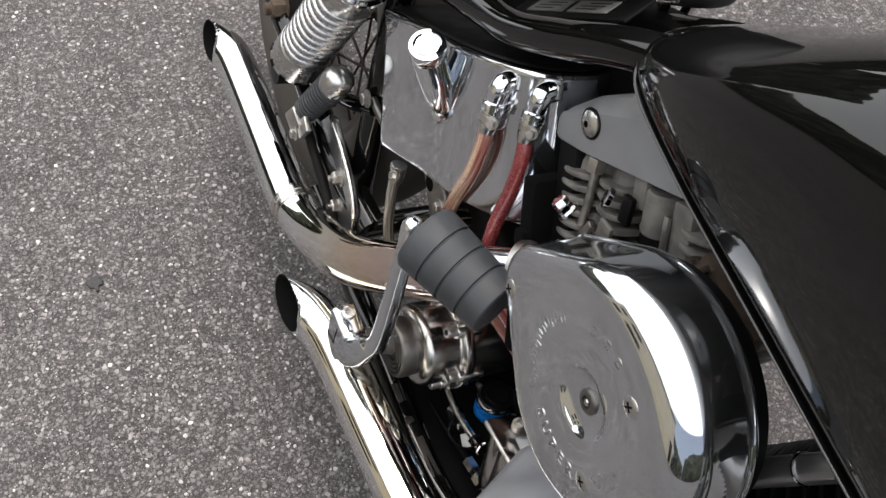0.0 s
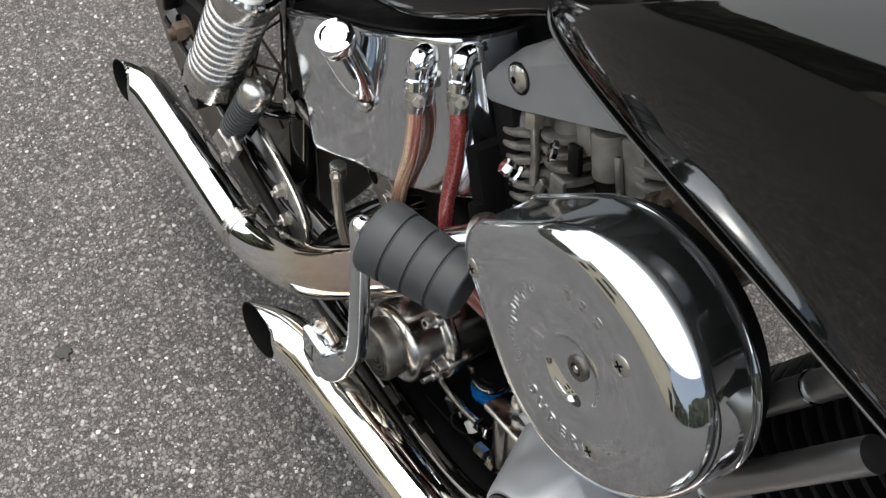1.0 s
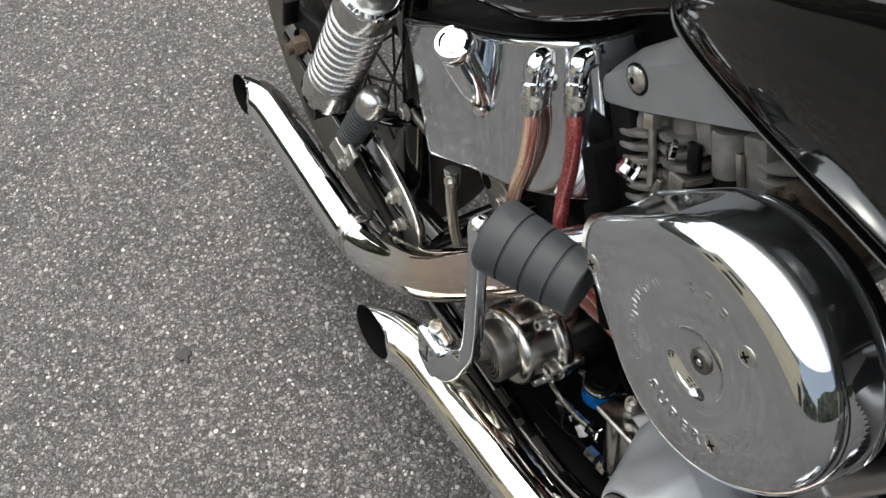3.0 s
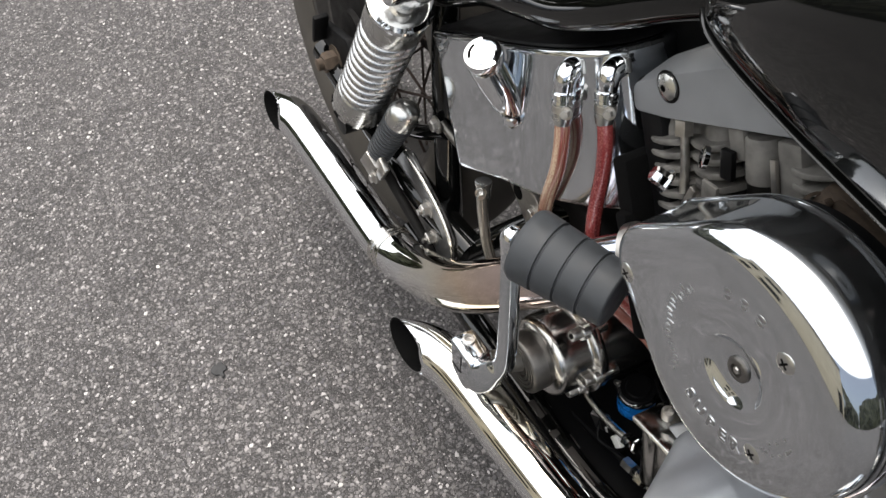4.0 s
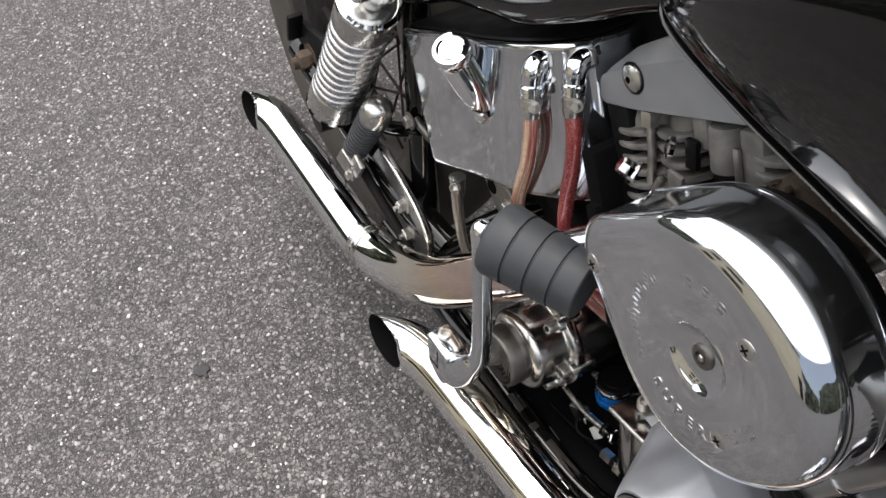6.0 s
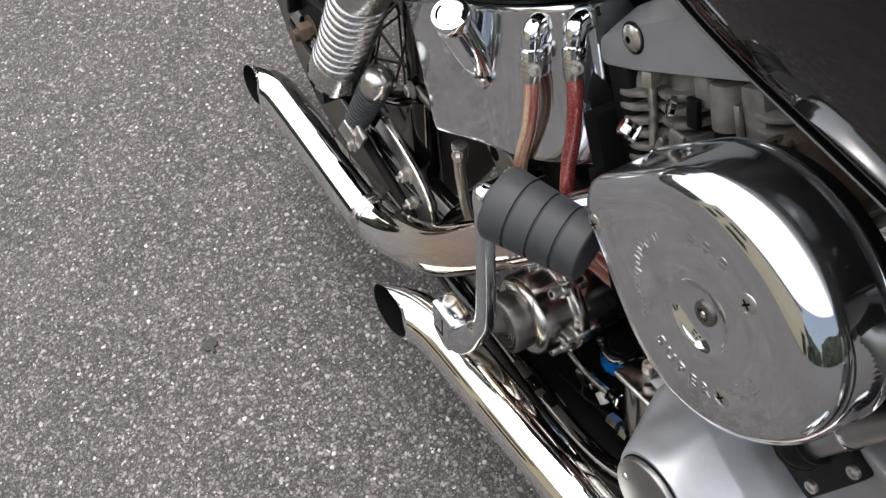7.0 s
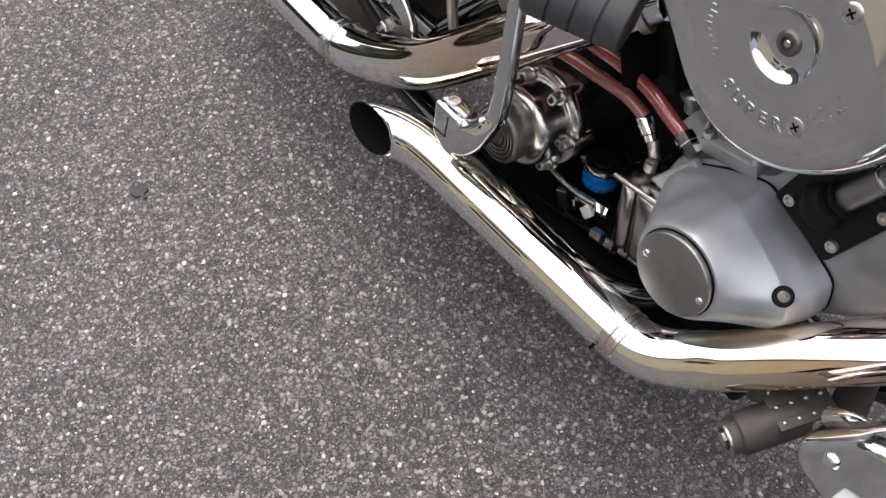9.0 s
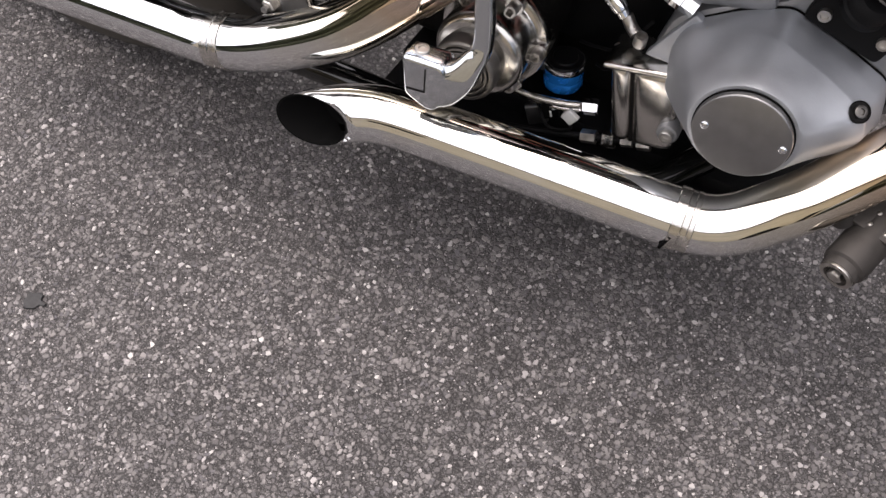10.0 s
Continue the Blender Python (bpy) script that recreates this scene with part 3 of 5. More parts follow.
exhaust([(-0.812, -0.188, 0.150), (-0.797, -0.169, 0.154), (-0.776, -0.158, 0.160), (-0.745, -0.151, 0.167), (-0.70, -0.149, 0.173), (-0.58, -0.150, 0.187), (-0.455, -0.152, 0.201),
         (-0.42, -0.150, 0.206), (-0.388, -0.148, 0.216), (-0.348, -0.145, 0.236), (-0.30, -0.141, 0.267), (-0.262, -0.136, 0.300), (-0.213, -0.127, 0.355), (-0.165, -0.112, 0.410), (-0.12, -0.09, 0.460), (-0.085, -0.06, 0.50)],
        ((-0.798, -0.168, 0.154), (0.0, -0.99, 0.1)), (-0.68, -0.72, -0.12), ((-0.420, -0.150, 0.206), (1, 0.05, 0.22)), "chrome turned-out exhaust of the rear cylinder, heat-tinted at the bend")


def teardrop(cx, cz, big, tx, tz, small, n=90):
    """Outline round a large and a small circle."""
    hull = []
    d = Vector((tx - cx, tz - cz))
    base = math.atan2(d.y, d.x)
    spread = math.acos((big - small) / d.length)
    for k in range(n):
        a = base + spread + (2 * math.pi - 2 * spread) * k / (n - 1)
        hull.append((cx + big * math.cos(a), cz + big * math.sin(a)))
    for k in range(n // 3):
        a = base - spread + 2 * spread * (k + 0.5) / (n // 3)
        hull.append((tx + small * math.cos(a), tz + small * math.sin(a)))
    return hull


def even(line, n=160):
    """The same closed line in n even steps."""
    p = [np.array(q, float) for q in line]
    p.append(p[0])
    run = np.cumsum([0.0] + [float(np.linalg.norm(b - a)) for a, b in zip(p, p[1:])])
    out, j = [], 0
    for k in range(n):
        s = run[-1] * k / n
        while run[j + 1] < s:
            j += 1
        f = (s - run[j]) / (run[j + 1] - run[j])
        out.append(tuple(p[j] * (1 - f) + p[j + 1] * f))
    return out


AC_C = (0.080, 0.597)


def build_air_cleaner():
    line = even(teardrop(*AC_C, 0.105, -0.0215, 0.593, 0.0355))
    wide = []
    for x, z in line:
        a = math.degrees(math.atan2(z - AC_C[1], x - AC_C[0]))
        far = abs((a - 22 + 180) % 360 - 180)
        wide.append(0.0105 + 0.0215 * (1 / (1 + math.exp((far - 88) / 13))))
    wide = [sum(wide[(i + j) % len(wide)] for j in range(-6, 7)) / 13 for i in range(len(wide))]
    n = len(line)
    dirs = [Vector(q) - Vector(p) for p, q in zip(line, offset_line(line, 1.0))]
    dirs = [sum((dirs[(i + j) % n] for j in range(-4, 5)), Vector((0, 0))).normalized() for i in range(n)]
    bm = bmesh.new()
    rings = []

    def ring(fn):
        rings.append([bm.verts.new(fn(i)) for i in range(n)])

    for inset, y in ((0.004, -0.083), (-0.0012, -0.0835), (-0.0014, -0.0845), (-0.0010, -0.086), (0.0, -0.087), (0.0005, -0.092), (0.0008, -0.100)):
        ring(lambda i: (line[i][0] - dirs[i].x * -inset, y, line[i][1] - dirs[i].y * -inset))
    for k in range(11):
        a = math.pi / 2 * k / 10
        ring(lambda i: (line[i][0] + dirs[i].x * (0.001 + wide[i] * (1 - math.cos(a))), -0.1455 + min(wide[i], 0.034) * (1 - math.sin(a)), line[i][1] + dirs[i].y * (0.001 + wide[i] * (1 - math.cos(a)))))
    for f, y in ((0.97, -0.1462), (0.9, -0.1470), (0.75, -0.1475), (0.6, -0.1472), (0.5, -0.1466), (0.42, -0.1464)):
        base = rings[17]
        ring(lambda i: (AC_C[0] + (base[i].co.x - AC_C[0]) * f, y, AC_C[1] + (base[i].co.z - AC_C[1]) * f))
    # the middle is dished round its screw
    for r, y in ((0.0300, -0.1466), (0.0288, -0.1467), (0.0278, -0.1462), (0.0262, -0.1448), (0.0235, -0.1428), (0.0205, -0.1414), (0.0165, -0.1403), (0.0130, -0.1400), (0.006, -0.1400)):
        base = rings[17]
        ring(lambda i: (0.079 + r * math.cos(math.atan2(base[i].co.z - 0.598, base[i].co.x - 0.079)), y, 0.598 + r * math.sin(math.atan2(base[i].co.z - 0.598, base[i].co.x - 0.079))))
    for u, v in zip(rings, rings[1:]):
        for k in range(n):
            bm.faces.new((u[k], u[(k + 1) % n], v[(k + 1) % n], v[k]))
    bm.faces.new(rings[-1])
    cover = part("air_cleaner", bm, CHROME_COVER, bike, "chrome teardrop air cleaner with raised lettering round its centre", sharp=70)
    c = (0.079, -0.1452, 0.598)
    bm = lathe([(0.0098, -0.0058), (0.0098, -0.0040), (0.0088, -0.0030), (0.0072, -0.0024), (0.0052, -0.0024), (0.0048, -0.0050), (0.0, -0.0050)], c, OUT, 28)
    screw = part("centre_screw", bm, HUB_STEEL, cover, "dark socket screw in the middle")
    part("screw_core", lathe([(0, 0), (0.0030, 0), (0.0030, 0.0022), (0.0022, 0.0030), (0, 0.0030)], (c[0], c[1] + 0.0050, c[2]), OUT, 6), STEEL, screw)
    for x, z in ((0.109, 0.649), (0.119, 0.554), (-0.034, 0.580)):
        bm = lathe([(0.0082, -0.002), (0.0082, 0.0016), (0.0072, 0.0025), (0.0045, 0.0031), (0.0, 0.0033)], (x, -0.1452, z), OUT, 24)
        screw = part("screw", bm, SHOCK_GREY, cover)
        for turn in (35, 125):
            # black bars painted as the shade inside the cross slot
            part("slot", box((x, -0.1481, z), (0.0076, 0.0012, 0.0015), (0, turn, 0), 0), SOOT_AND_SHADE, screw)
    # the raised word that can be read, and bars for the rest of the ring
    place = bpy.context.evaluated_depsgraph_get
    for k, ch in enumerate("SUPER"):
        cu = bpy.data.curves.new("letter", "FONT")
        cu.bevel_depth, cu.bevel_resolution = 0.0007, 2
        cu.body, cu.size, cu.extrude, cu.align_x, cu.align_y = ch, 0.0140, 0.0006, "CENTER", "CENTER"
        tmp = new("letter", cu)
        me = bpy.data.meshes.new_from_object(tmp.evaluated_get(place()))
        bpy.data.objects.remove(tmp)
        a = radians(-112 + 12 * k)
        ob = new("letter", me)
        ob.parent = cover
        me.materials.append(EMBOSSED)
        ob.matrix_local = pose(c[0] + 0.060 * math.cos(a), -0.1468, c[2] + 0.060 * math.sin(a)) @ Matrix.Rotation(-(a + math.pi / 2), 4, "Y") @ pose(0, 0, 0, 90, 0, 0)
    def mark(rr, a0, wide_, tall, name="raised_mark"):
        a = radians(a0)
        q = pose(c[0] + rr * math.cos(a), -0.1470, c[2] + rr * math.sin(a)) @ Matrix.Rotation(-(a + math.pi / 2), 4, "Y")
        bm = bmesh.new()
        bmesh.ops.create_uvsphere(bm, u_segments=14, v_segments=8, radius=0.5, matrix=q @ Matrix.Diagonal((wide_, 0.0013, tall, 1)))
        part(name, bm, EMBOSSED, cover)
    # three large worn marks over the middle, small unread ones round the ring
    for a0 in (115, 101, 87):
        for d in (-0.0024, 0.0024):
            mark(0.0615 + d, a0, 0.0078, 0.0042)
    g = random.Random(4)
    for k in range(19):
        mark(0.0630 + g.uniform(-0.003, 0.003), 150 + 4.4 * k, g.uniform(0.0016, 0.0034), g.uniform(0.0040, 0.0078))
    for k in range(9):
        mark(g.uniform(0.050, 0.066), -34 + 4.0 * k, g.uniform(0.0022, 0.0048), g.uniform(0.0018, 0.0034), "small_mark")
    bm = layered(line, [(0.008, -0.0835), (0.008, -0.066)])
    part("backplate", bm, BLACK_SATIN, cover)


build_air_cleaner()


def build_tank():
    """Stations along the tank: (x, half width at the seam, at the belly, height of the belly, height of the top)."""
    stations = [(-0.134, 0.006, 0.006, 0.7445, 0.7462), (-0.131, 0.025, 0.025, 0.745, 0.752), (-0.122, 0.049, 0.0495, 0.747, 0.762), (-0.108, 0.064, 0.066, 0.752, 0.774), (-0.094, 0.0745, 0.0785, 0.758, 0.786),
                (-0.075, 0.0815, 0.088, 0.768, 0.801), (-0.05, 0.0865, 0.098, 0.784, 0.821), (-0.02, 0.0905, 0.107, 0.800, 0.845), (0.02, 0.095, 0.1155, 0.822, 0.879), (0.07, 0.0985, 0.1225, 0.845, 0.918), (0.12, 0.102, 0.128, 0.862, 0.950),
                (0.18, 0.107, 0.1325, 0.882, 0.980), (0.25, 0.112, 0.1375, 0.900, 1.003), (0.35, 0.118, 0.143, 0.912, 1.022), (0.47, 0.12, 0.145, 0.912, 1.028)]
    fine = spline([np.array(q) for q in stations], 4)
    bm = bmesh.new()
    rings = []
    for x, ws, wb, zb, zt in fine:
        half = [(ws - 0.004, 0.7385)]
        for k in range(1, 9):
            a = math.pi / 2 * k / 8
            half.append((ws - 0.004 + (wb - ws + 0.004) * math.sin(a), 0.7385 + (zb - 0.7385) * (1 - math.cos(a)) ** 0.75))
        for k in range(1, 19):
            a = math.pi / 2 * k / 18
            half.append((wb * math.cos(a) ** (2 / 2.7), zb + (zt - zb) * math.sin(a) ** (2 / 2.35)))
        half[-1] = (0.0, half[-1][1])
        rings.append([bm.verts.new((x, -y, z)) for y, z in half] + [bm.verts.new((x, y, z)) for y, z in half[-2::-1]])
    n = len(rings[0])
    for a, b in zip(rings, rings[1:]):
        for i in range(n - 1):
            bm.faces.new((a[i], a[i + 1], b[i + 1], b[i]))
        bm.faces.new((a[-1], a[0], b[0], b[-1]))
    bm.faces.new(rings[0])
    bm.faces.new(rings[-1])
    tank = part("fuel_tank", bm, BLACK_GLOSS, bike, "glossy black fuel tank with a seam flange", sharp=55)
    # rolled flange round the seam
    line = []
    for x, ws, *_ in fine[::2]:
        line.append((x, -ws, 0.7400, 0.0034))
    line = line[::-1] + [(x, -y, z, r) for x, y, z, r in line[1:]]
    part("seam_flange", sweep(line, 0.0036, 16, 2, flat=0.4), BLACK_GLOSS, tank)


build_tank()


# the oil tank stands turned back by 27 degrees: u runs forward along its base, v up its side
OT, OU, OV = Vector((-0.378, 0, 0.366)), Vector((0.891, 0, 0.454)), Vector((-0.454, 0, 0.891))


def ot(u, y, v):
    return OT + OU * u + OV * v + Vector((0, y, 0))


def build_oil_tank():
    plan = [(0.004, 0.090), (0.0, 0.075), (0.0, -0.083), (0.0015, -0.0875), (0.005, -0.0895), (0.010, -0.0894), (0.045, -0.0845)]
    for k in range(13):
        a = math.pi / 2 * k / 12
        plan.append((0.080 + 0.185 * math.sin(a) ** 0.85, -0.0796 * math.cos(a) ** 0.85))
    plan = [p for p in plan] + [(p[0], -p[1]) for p in plan[-2:6:-1]]
    bm = bmesh.new()
    rings = []
    n = len(plan)
    cu, cy = 0.09, 0.0
    for s, v in ((0.94, 0.0), (0.985, 0.002), (1.0, 0.007), (1.0, 0.145), (1.012, 0.148), (1.015, 0.151), (1.0, 0.154), (0.96, 0.155), (0.93, 0.150), (0.5, 0.148)):
        ring = []
        for u, y in plan:
            ring.append(bm.verts.new(ot(cu + (u - cu) * s, y * s, v)))
        rings.append(ring)
    for a, b in zip(rings, rings[1:]):
        for k in range(n):
            bm.faces.new((a[k], a[(k + 1) % n], b[(k + 1) % n], b[k]))
    bm.faces.new(rings[0])
    bm.faces.new(rings[-1])
    tank = part("oil_tank", bm, CHROME_COVER, bike, "chrome oil tank, scuffed, with a slanted filler neck", sharp=40)
    # black sheet added for the shade of seat and frame on the top
    bm = bmesh.new()
    lid = [[bm.verts.new(ot(cu + (u - cu) * k, y * k, v)) for u, y in plan] for k, v in ((0.955, 0.1562), (0.94, 0.1585), (0.90, 0.1595), (0.5, 0.160))]
    for a, b in zip(lid, lid[1:]):
        for k in range(n):
            bm.faces.new((a[k], a[(k + 1) % n], b[(k + 1) % n], b[k]))
    bm.faces.new(lid[0])
    bm.faces.new(lid[-1])
    part("top_shade", bm, BLACK_SATIN, tank, "added black sheet that darkens the tank top", sharp=40)
    # filler neck along the side, its foot and cap
    a, b = Vector((-0.298, -0.078, 0.505)), Vector((-0.322, -0.103, 0.560))
    ax = (b - a).normalized()
    line = [a - ax * 0.006, a + ax * 0.002, a + ax * 0.02, a + ax * 0.045, b - ax * 0.004]
    part("filler_neck", sweep([(*p, r) for p, r in zip(line, (0.006, 0.0120, 0.0160, 0.0172, 0.0176))], 0.02, 28), CHROME, tank)
    part("filler_cap", lathe([(0, 0), (0.0165, 0), (0.0168, 0.001), (0.0168, 0.008), (0.0182, 0.009), (0.0190, 0.011), (0.0190, 0.020), (0.0180, 0.0220), (0.0142, 0.0224), (0.0136, 0.0206), (0.0124, 0.0200), (0.0116, 0.0216), (0.0060, 0.0212), (0.0, 0.0210)], b - ax * 0.008, (0.12, -0.38, 0.92), 40), CHROME, tank, "domed chrome screw cap")
    part("filler_foot", lathe([(0.0, 0.004), (0.004, 0.003), (0.0075, 0.001), (0.0085, -0.004)], a + Vector((0.003, -0.006, -0.010)), (0.3, -1, -0.2), 20), CHROME, tank)
    for x, y, z in ((-0.242, -0.064, 0.582), (-0.213, -0.040, 0.596)):
        f = Vector((x, y, z))
        down = Vector((0.32, -0.12, -1)).normalized()
        el = part("elbow", sweep([(f.x - 0.003, f.y + 0.016, f.z + 0.008, 0.0100), (f.x - 0.002, f.y + 0.006, f.z + 0.009, 0.0106), (f.x, f.y - 0.002, f.z + 0.003, 0.0108), (f.x + 0.002, f.y - 0.003, f.z - 0.008, 0.0098), (f.x + 0.004, f.y - 0.004, f.z - 0.016, 0.0090)], 0.01, 28), CHROME, tank, "chrome elbow fitting")
        part("shoulder", lathe([(0.0, 0.0), (0.0118, 0.0), (0.0124, 0.001), (0.0124, 0.004), (0.0112, 0.0062), (0.0, 0.0066)], (f.x - 0.002, f.y + 0.013, f.z + 0.009), (0.1, -1, 0.15), 6), SHOCK_GREY, el)
        q = Vector((f.x + 0.0035, f.y - 0.004, f.z - 0.011))
        part("union_nut", lathe([(0.0, 0.0), (0.0104, 0.0), (0.0112, 0.0008), (0.0112, 0.0048), (0.0100, 0.0056), (0.0100, 0.0066), (0.0110, 0.0072), (0.0110, 0.0094), (0.0100, 0.0100), (0.0, 0.0100)], q, down, 28), CHROME, tank)
        part("ferrule", lathe([(0.0, 0.0), (0.0094, 0.0), (0.0097, 0.002), (0.0094, 0.016), (0.0088, 0.020), (0.0082, 0.0222), (0.0, 0.0222)], q + down * 0.009, down, 24), SHOCK_GREY, tank)
        band = part("hose_clamp", lathe([(0.0090, 0.0), (0.0102, 0.0004), (0.0102, 0.0066), (0.0090, 0.0070)], q + down * 0.012, down, 28), STEEL, tank)
        part("clamp_screw", hex_bolt(tuple(q + down * 0.0155 + Vector((0.0095, -0.003, 0.002))), (0.55, -0.75, 0.3), 0.0044, 0.006), STEEL, band)
    part("drain_nut", lathe([(0, 0), (0.0094, 0), (0.0096, 0.001), (0.0096, 0.004), (0.0090, 0.005), (0.0090, 0.018), (0.0082, 0.020), (0.0078, 0.024), (0, 0.024)], (-0.333, -0.082, 0.378), (0.2, -0.05, -1), 24), SHOCK_GREY, tank)
    part("drain_clamp", hex_bolt((-0.321, -0.092, 0.376), (1, -0.5, 0.1), 0.0045, 0.008), STEEL, tank)


build_oil_tank()


def hose(points, r, name, label, mat):
    segs = 18
    bm = sweep(points, r, segs, 10)
    ring = bm.verts.layers.float_vector.new("ring")
    bm.verts.ensure_lookup_table()
    run = 0.0
    for i, v in enumerate(bm.verts):
        if i and i % segs == 0:
            run += (v.co - bm.verts[i - segs].co).length
        a = 2 * math.pi * (i % segs) / segs
        v[ring] = (math.cos(a), math.sin(a), run)
    return part(name, bm, mat, bike, label)


def build_hoses():
    a = hose([(-0.231, -0.070, 0.546), (-0.221, -0.075, 0.524), (-0.217, -0.078, 0.495), (-0.223, -0.078, 0.455), (-0.234, -0.070, 0.407), (-0.240, -0.065, 0.350), (-0.215, -0.048, 0.336), (-0.175, -0.038, 0.343), (-0.131, -0.033, 0.348), (-0.091, -0.030, 0.353), (-0.062, -0.028, 0.348)], 0.0076, "oil_hose", "clear-jacketed oil hose, straw and red braid", HOSE_A)
    part("ferrule", lathe([(0.0085, 0), (0.0098, 0.002), (0.0092, 0.018), (0.0075, 0.020), (0.0075, 0.026), (0, 0.026)], (-0.064, -0.028, 0.348), (0.7, 0.0, -0.65), 24), CHROME, a)
    b = hose([(-0.201, -0.047, 0.560), (-0.190, -0.050, 0.538), (-0.183, -0.052, 0.506), (-0.178, -0.056, 0.475), (-0.170, -0.060, 0.448), (-0.166, -0.055, 0.41), (-0.158, -0.052, 0.392), (-0.139, -0.050, 0.391), (-0.101, -0.048, 0.395), (-0.059, -0.048, 0.396), (-0.021, -0.050, 0.389), (-0.003, -0.051, 0.387)], 0.0076, "oil_hose", "red braided oil hose", HOSE_B)
    part("ferrule", lathe([(0.0085, 0), (0.0105, 0.001), (0.0105, 0.010), (0.0095, 0.011), (0.0095, 0.024), (0, 0.024)], (-0.005, -0.051, 0.387), (0.9, -0.05, -0.25), 6), CHROME, b)
    hose([(-0.329, -0.085, 0.368), (-0.323, -0.087, 0.352), (-0.316, -0.088, 0.335), (-0.305, -0.087, 0.303), (-0.29, -0.08, 0.26)], 0.0064, "drain_hose", "clear grey drain hose", HOSE_C)


build_hoses()


def build_rear_engine():
    # rear cylinder, leaning back: fins square to its axis
    axis, along = Vector((-0.50, 0, 0.866)), Vector((0.866, 0, 0.50))
    base = Vector((-0.118, 0.0, 0.596))
    head = new("cylinder")
    head.parent = bike
    head["label"] = "finned grey rear cylinder head"
    side = Vector((0, 1, 0))
    c0 = base + along * 0.06
    part("barrel", sweep([tuple(c0 + side * 0.05 - axis * 0.23), tuple(c0 + side * 0.05 - axis * 0.005)], 0.058, 28, smooth=False), DARK_METAL, head)
    for k in range(9):
        c = base - axis * (0.0085 + 0.0122 * k)
        bow = -0.003 * (k % 2)
        line = closed([(-0.030 + bow, 0.05), (-0.050 + bow, -0.004), (-0.050 + bow, -0.028), (-0.034, -0.034), (-0.018, -0.028), (-0.012, -0.017), (-0.005, -0.022), (0.012, -0.027), (0.026, -0.021), (0.033, -0.004), (0.038, 0.016), (0.060, 0.012), (0.088, 0.012), (0.098, -0.010), (0.108, -0.024), (0.128, -0.030), (0.150, -0.020), (0.164, 0.004), (0.166, 0.05), (0.15, 0.11), (0.06, 0.13), (0.0, 0.10)], 4)
        bm = bmesh.new()
        rings = []
        for s, h in ((0.975, 0.0), (0.995, 0.0010), (1.0, 0.0028), (0.995, 0.0046), (0.975, 0.0056)):
            rings.append([bm.verts.new(c + along * (0.06 + (u - 0.06) * s) + axis * h + Vector((0, 0.04 + (y - 0.04) * s, 0))) for u, y in line])
        for u, v in zip(rings, rings[1:]):
            for i in range(len(line)):
                bm.faces.new((u[i], u[(i + 1) % len(line)], v[(i + 1) % len(line)], v[i]))
        bm.faces.new(rings[0])
        bm.faces.new(rings[-1])
        part("fin", bm, FIN_GREY, head)

    def at(u, y, h):
        return tuple(base + along * u - axis * h + Vector((0, y, 0)))
    part("stud", sweep([(-0.130, -0.024, 0.600), (-0.118, -0.024, 0.57), (-0.106, -0.028, 0.545)], 0.0040, 14, smooth=False), STEEL, head)
    part("stud_nut", lathe([(0, 0), (0.0085, 0), (0.0085, 0.014), (0.0, 0.014)], (-0.133, -0.0235, 0.606), (0.35, -0.05, -0.93), 6), STEEL, head)
    part("clip", box((-0.093, -0.034, 0.555), (0.007, 0.006, 0.024), (0, 10, 0), 0.001), STEEL, head)
    part("clip_foot", box((-0.086, -0.038, 0.548), (0.012, 0.010, 0.006), (0, 10, 0), 0.001), STEEL, head)
    crown = closed([(-0.052, 0.04), (-0.048, -0.014), (-0.034, -0.024), (-0.022, -0.016), (-0.010, -0.008), (0.010, -0.016), (0.024, -0.008), (0.032, 0.02), (0.03, 0.06), (-0.03, 0.06)], 4)
    bm = bmesh.new()
    rings = [[bm.verts.new(base + along * u + axis * h + Vector((0, y + d, 0))) for u, y in crown] for h, d in ((-0.008, 0.0), (0.004, 0.002), (0.012, 0.006), (0.018, 0.012))]
    for u, v in zip(rings, rings[1:]):
        for i in range(len(crown)):
            bm.faces.new((u[i], u[(i + 1) % len(crown)], v[(i + 1) % len(crown)], v[i]))
    bm.faces.new(rings[0])
    bm.faces.new(rings[-1])
    part("head_casting", bm, FIN_GREY, head)
    part("port_wall", box((-0.074, -0.014, 0.628), (0.018, 0.024, 0.030), (0, -30, 0), 0.004), FIN_GREY, head)
    part("black_bracket", box((-0.069, -0.032, 0.612), (0.013, 0.006, 0.026), (0, -20, 0), 0.0015), BLACK_SATIN, head)
    part("steel_bracket", box((-0.067, -0.042, 0.580), (0.017, 0.004, 0.032), (6, -10, 0), 0.001), FIN_GREY, head)
    part("ring_nut", lathe([(0.006, 0), (0.0095, 0.001), (0.0095, 0.005), (0.006, 0.006)], (-0.088, -0.034, 0.604), (-0.6, -0.8, 0.1), 24), CHROME, head)
    part("head_boss", lathe([(0, 0), (0.0145, 0), (0.0150, 0.002), (0.0150, 0.034), (0.013, 0.037), (0, 0.037)], (-0.043, -0.016, 0.612), (-0.42, 0, 0.9), 24), FIN_GREY, head)
    part("head_post", box((-0.020, -0.012, 0.642), (0.024, 0.026, 0.048), (0, -28, 0), 0.003), FIN_GREY, head)
    part("post_tab", box((-0.028, -0.028, 0.632), (0.006, 0.004, 0.030), (0, -28, 0), 0.001), STEEL, head)
    inlet = part("inlet_casting", sweep([(0.014, -0.020, 0.639), (0.046, -0.020, 0.643), (0.078, -0.020, 0.644)], 0.020, 20), RUSTY, head, "rust-brown inlet casting")
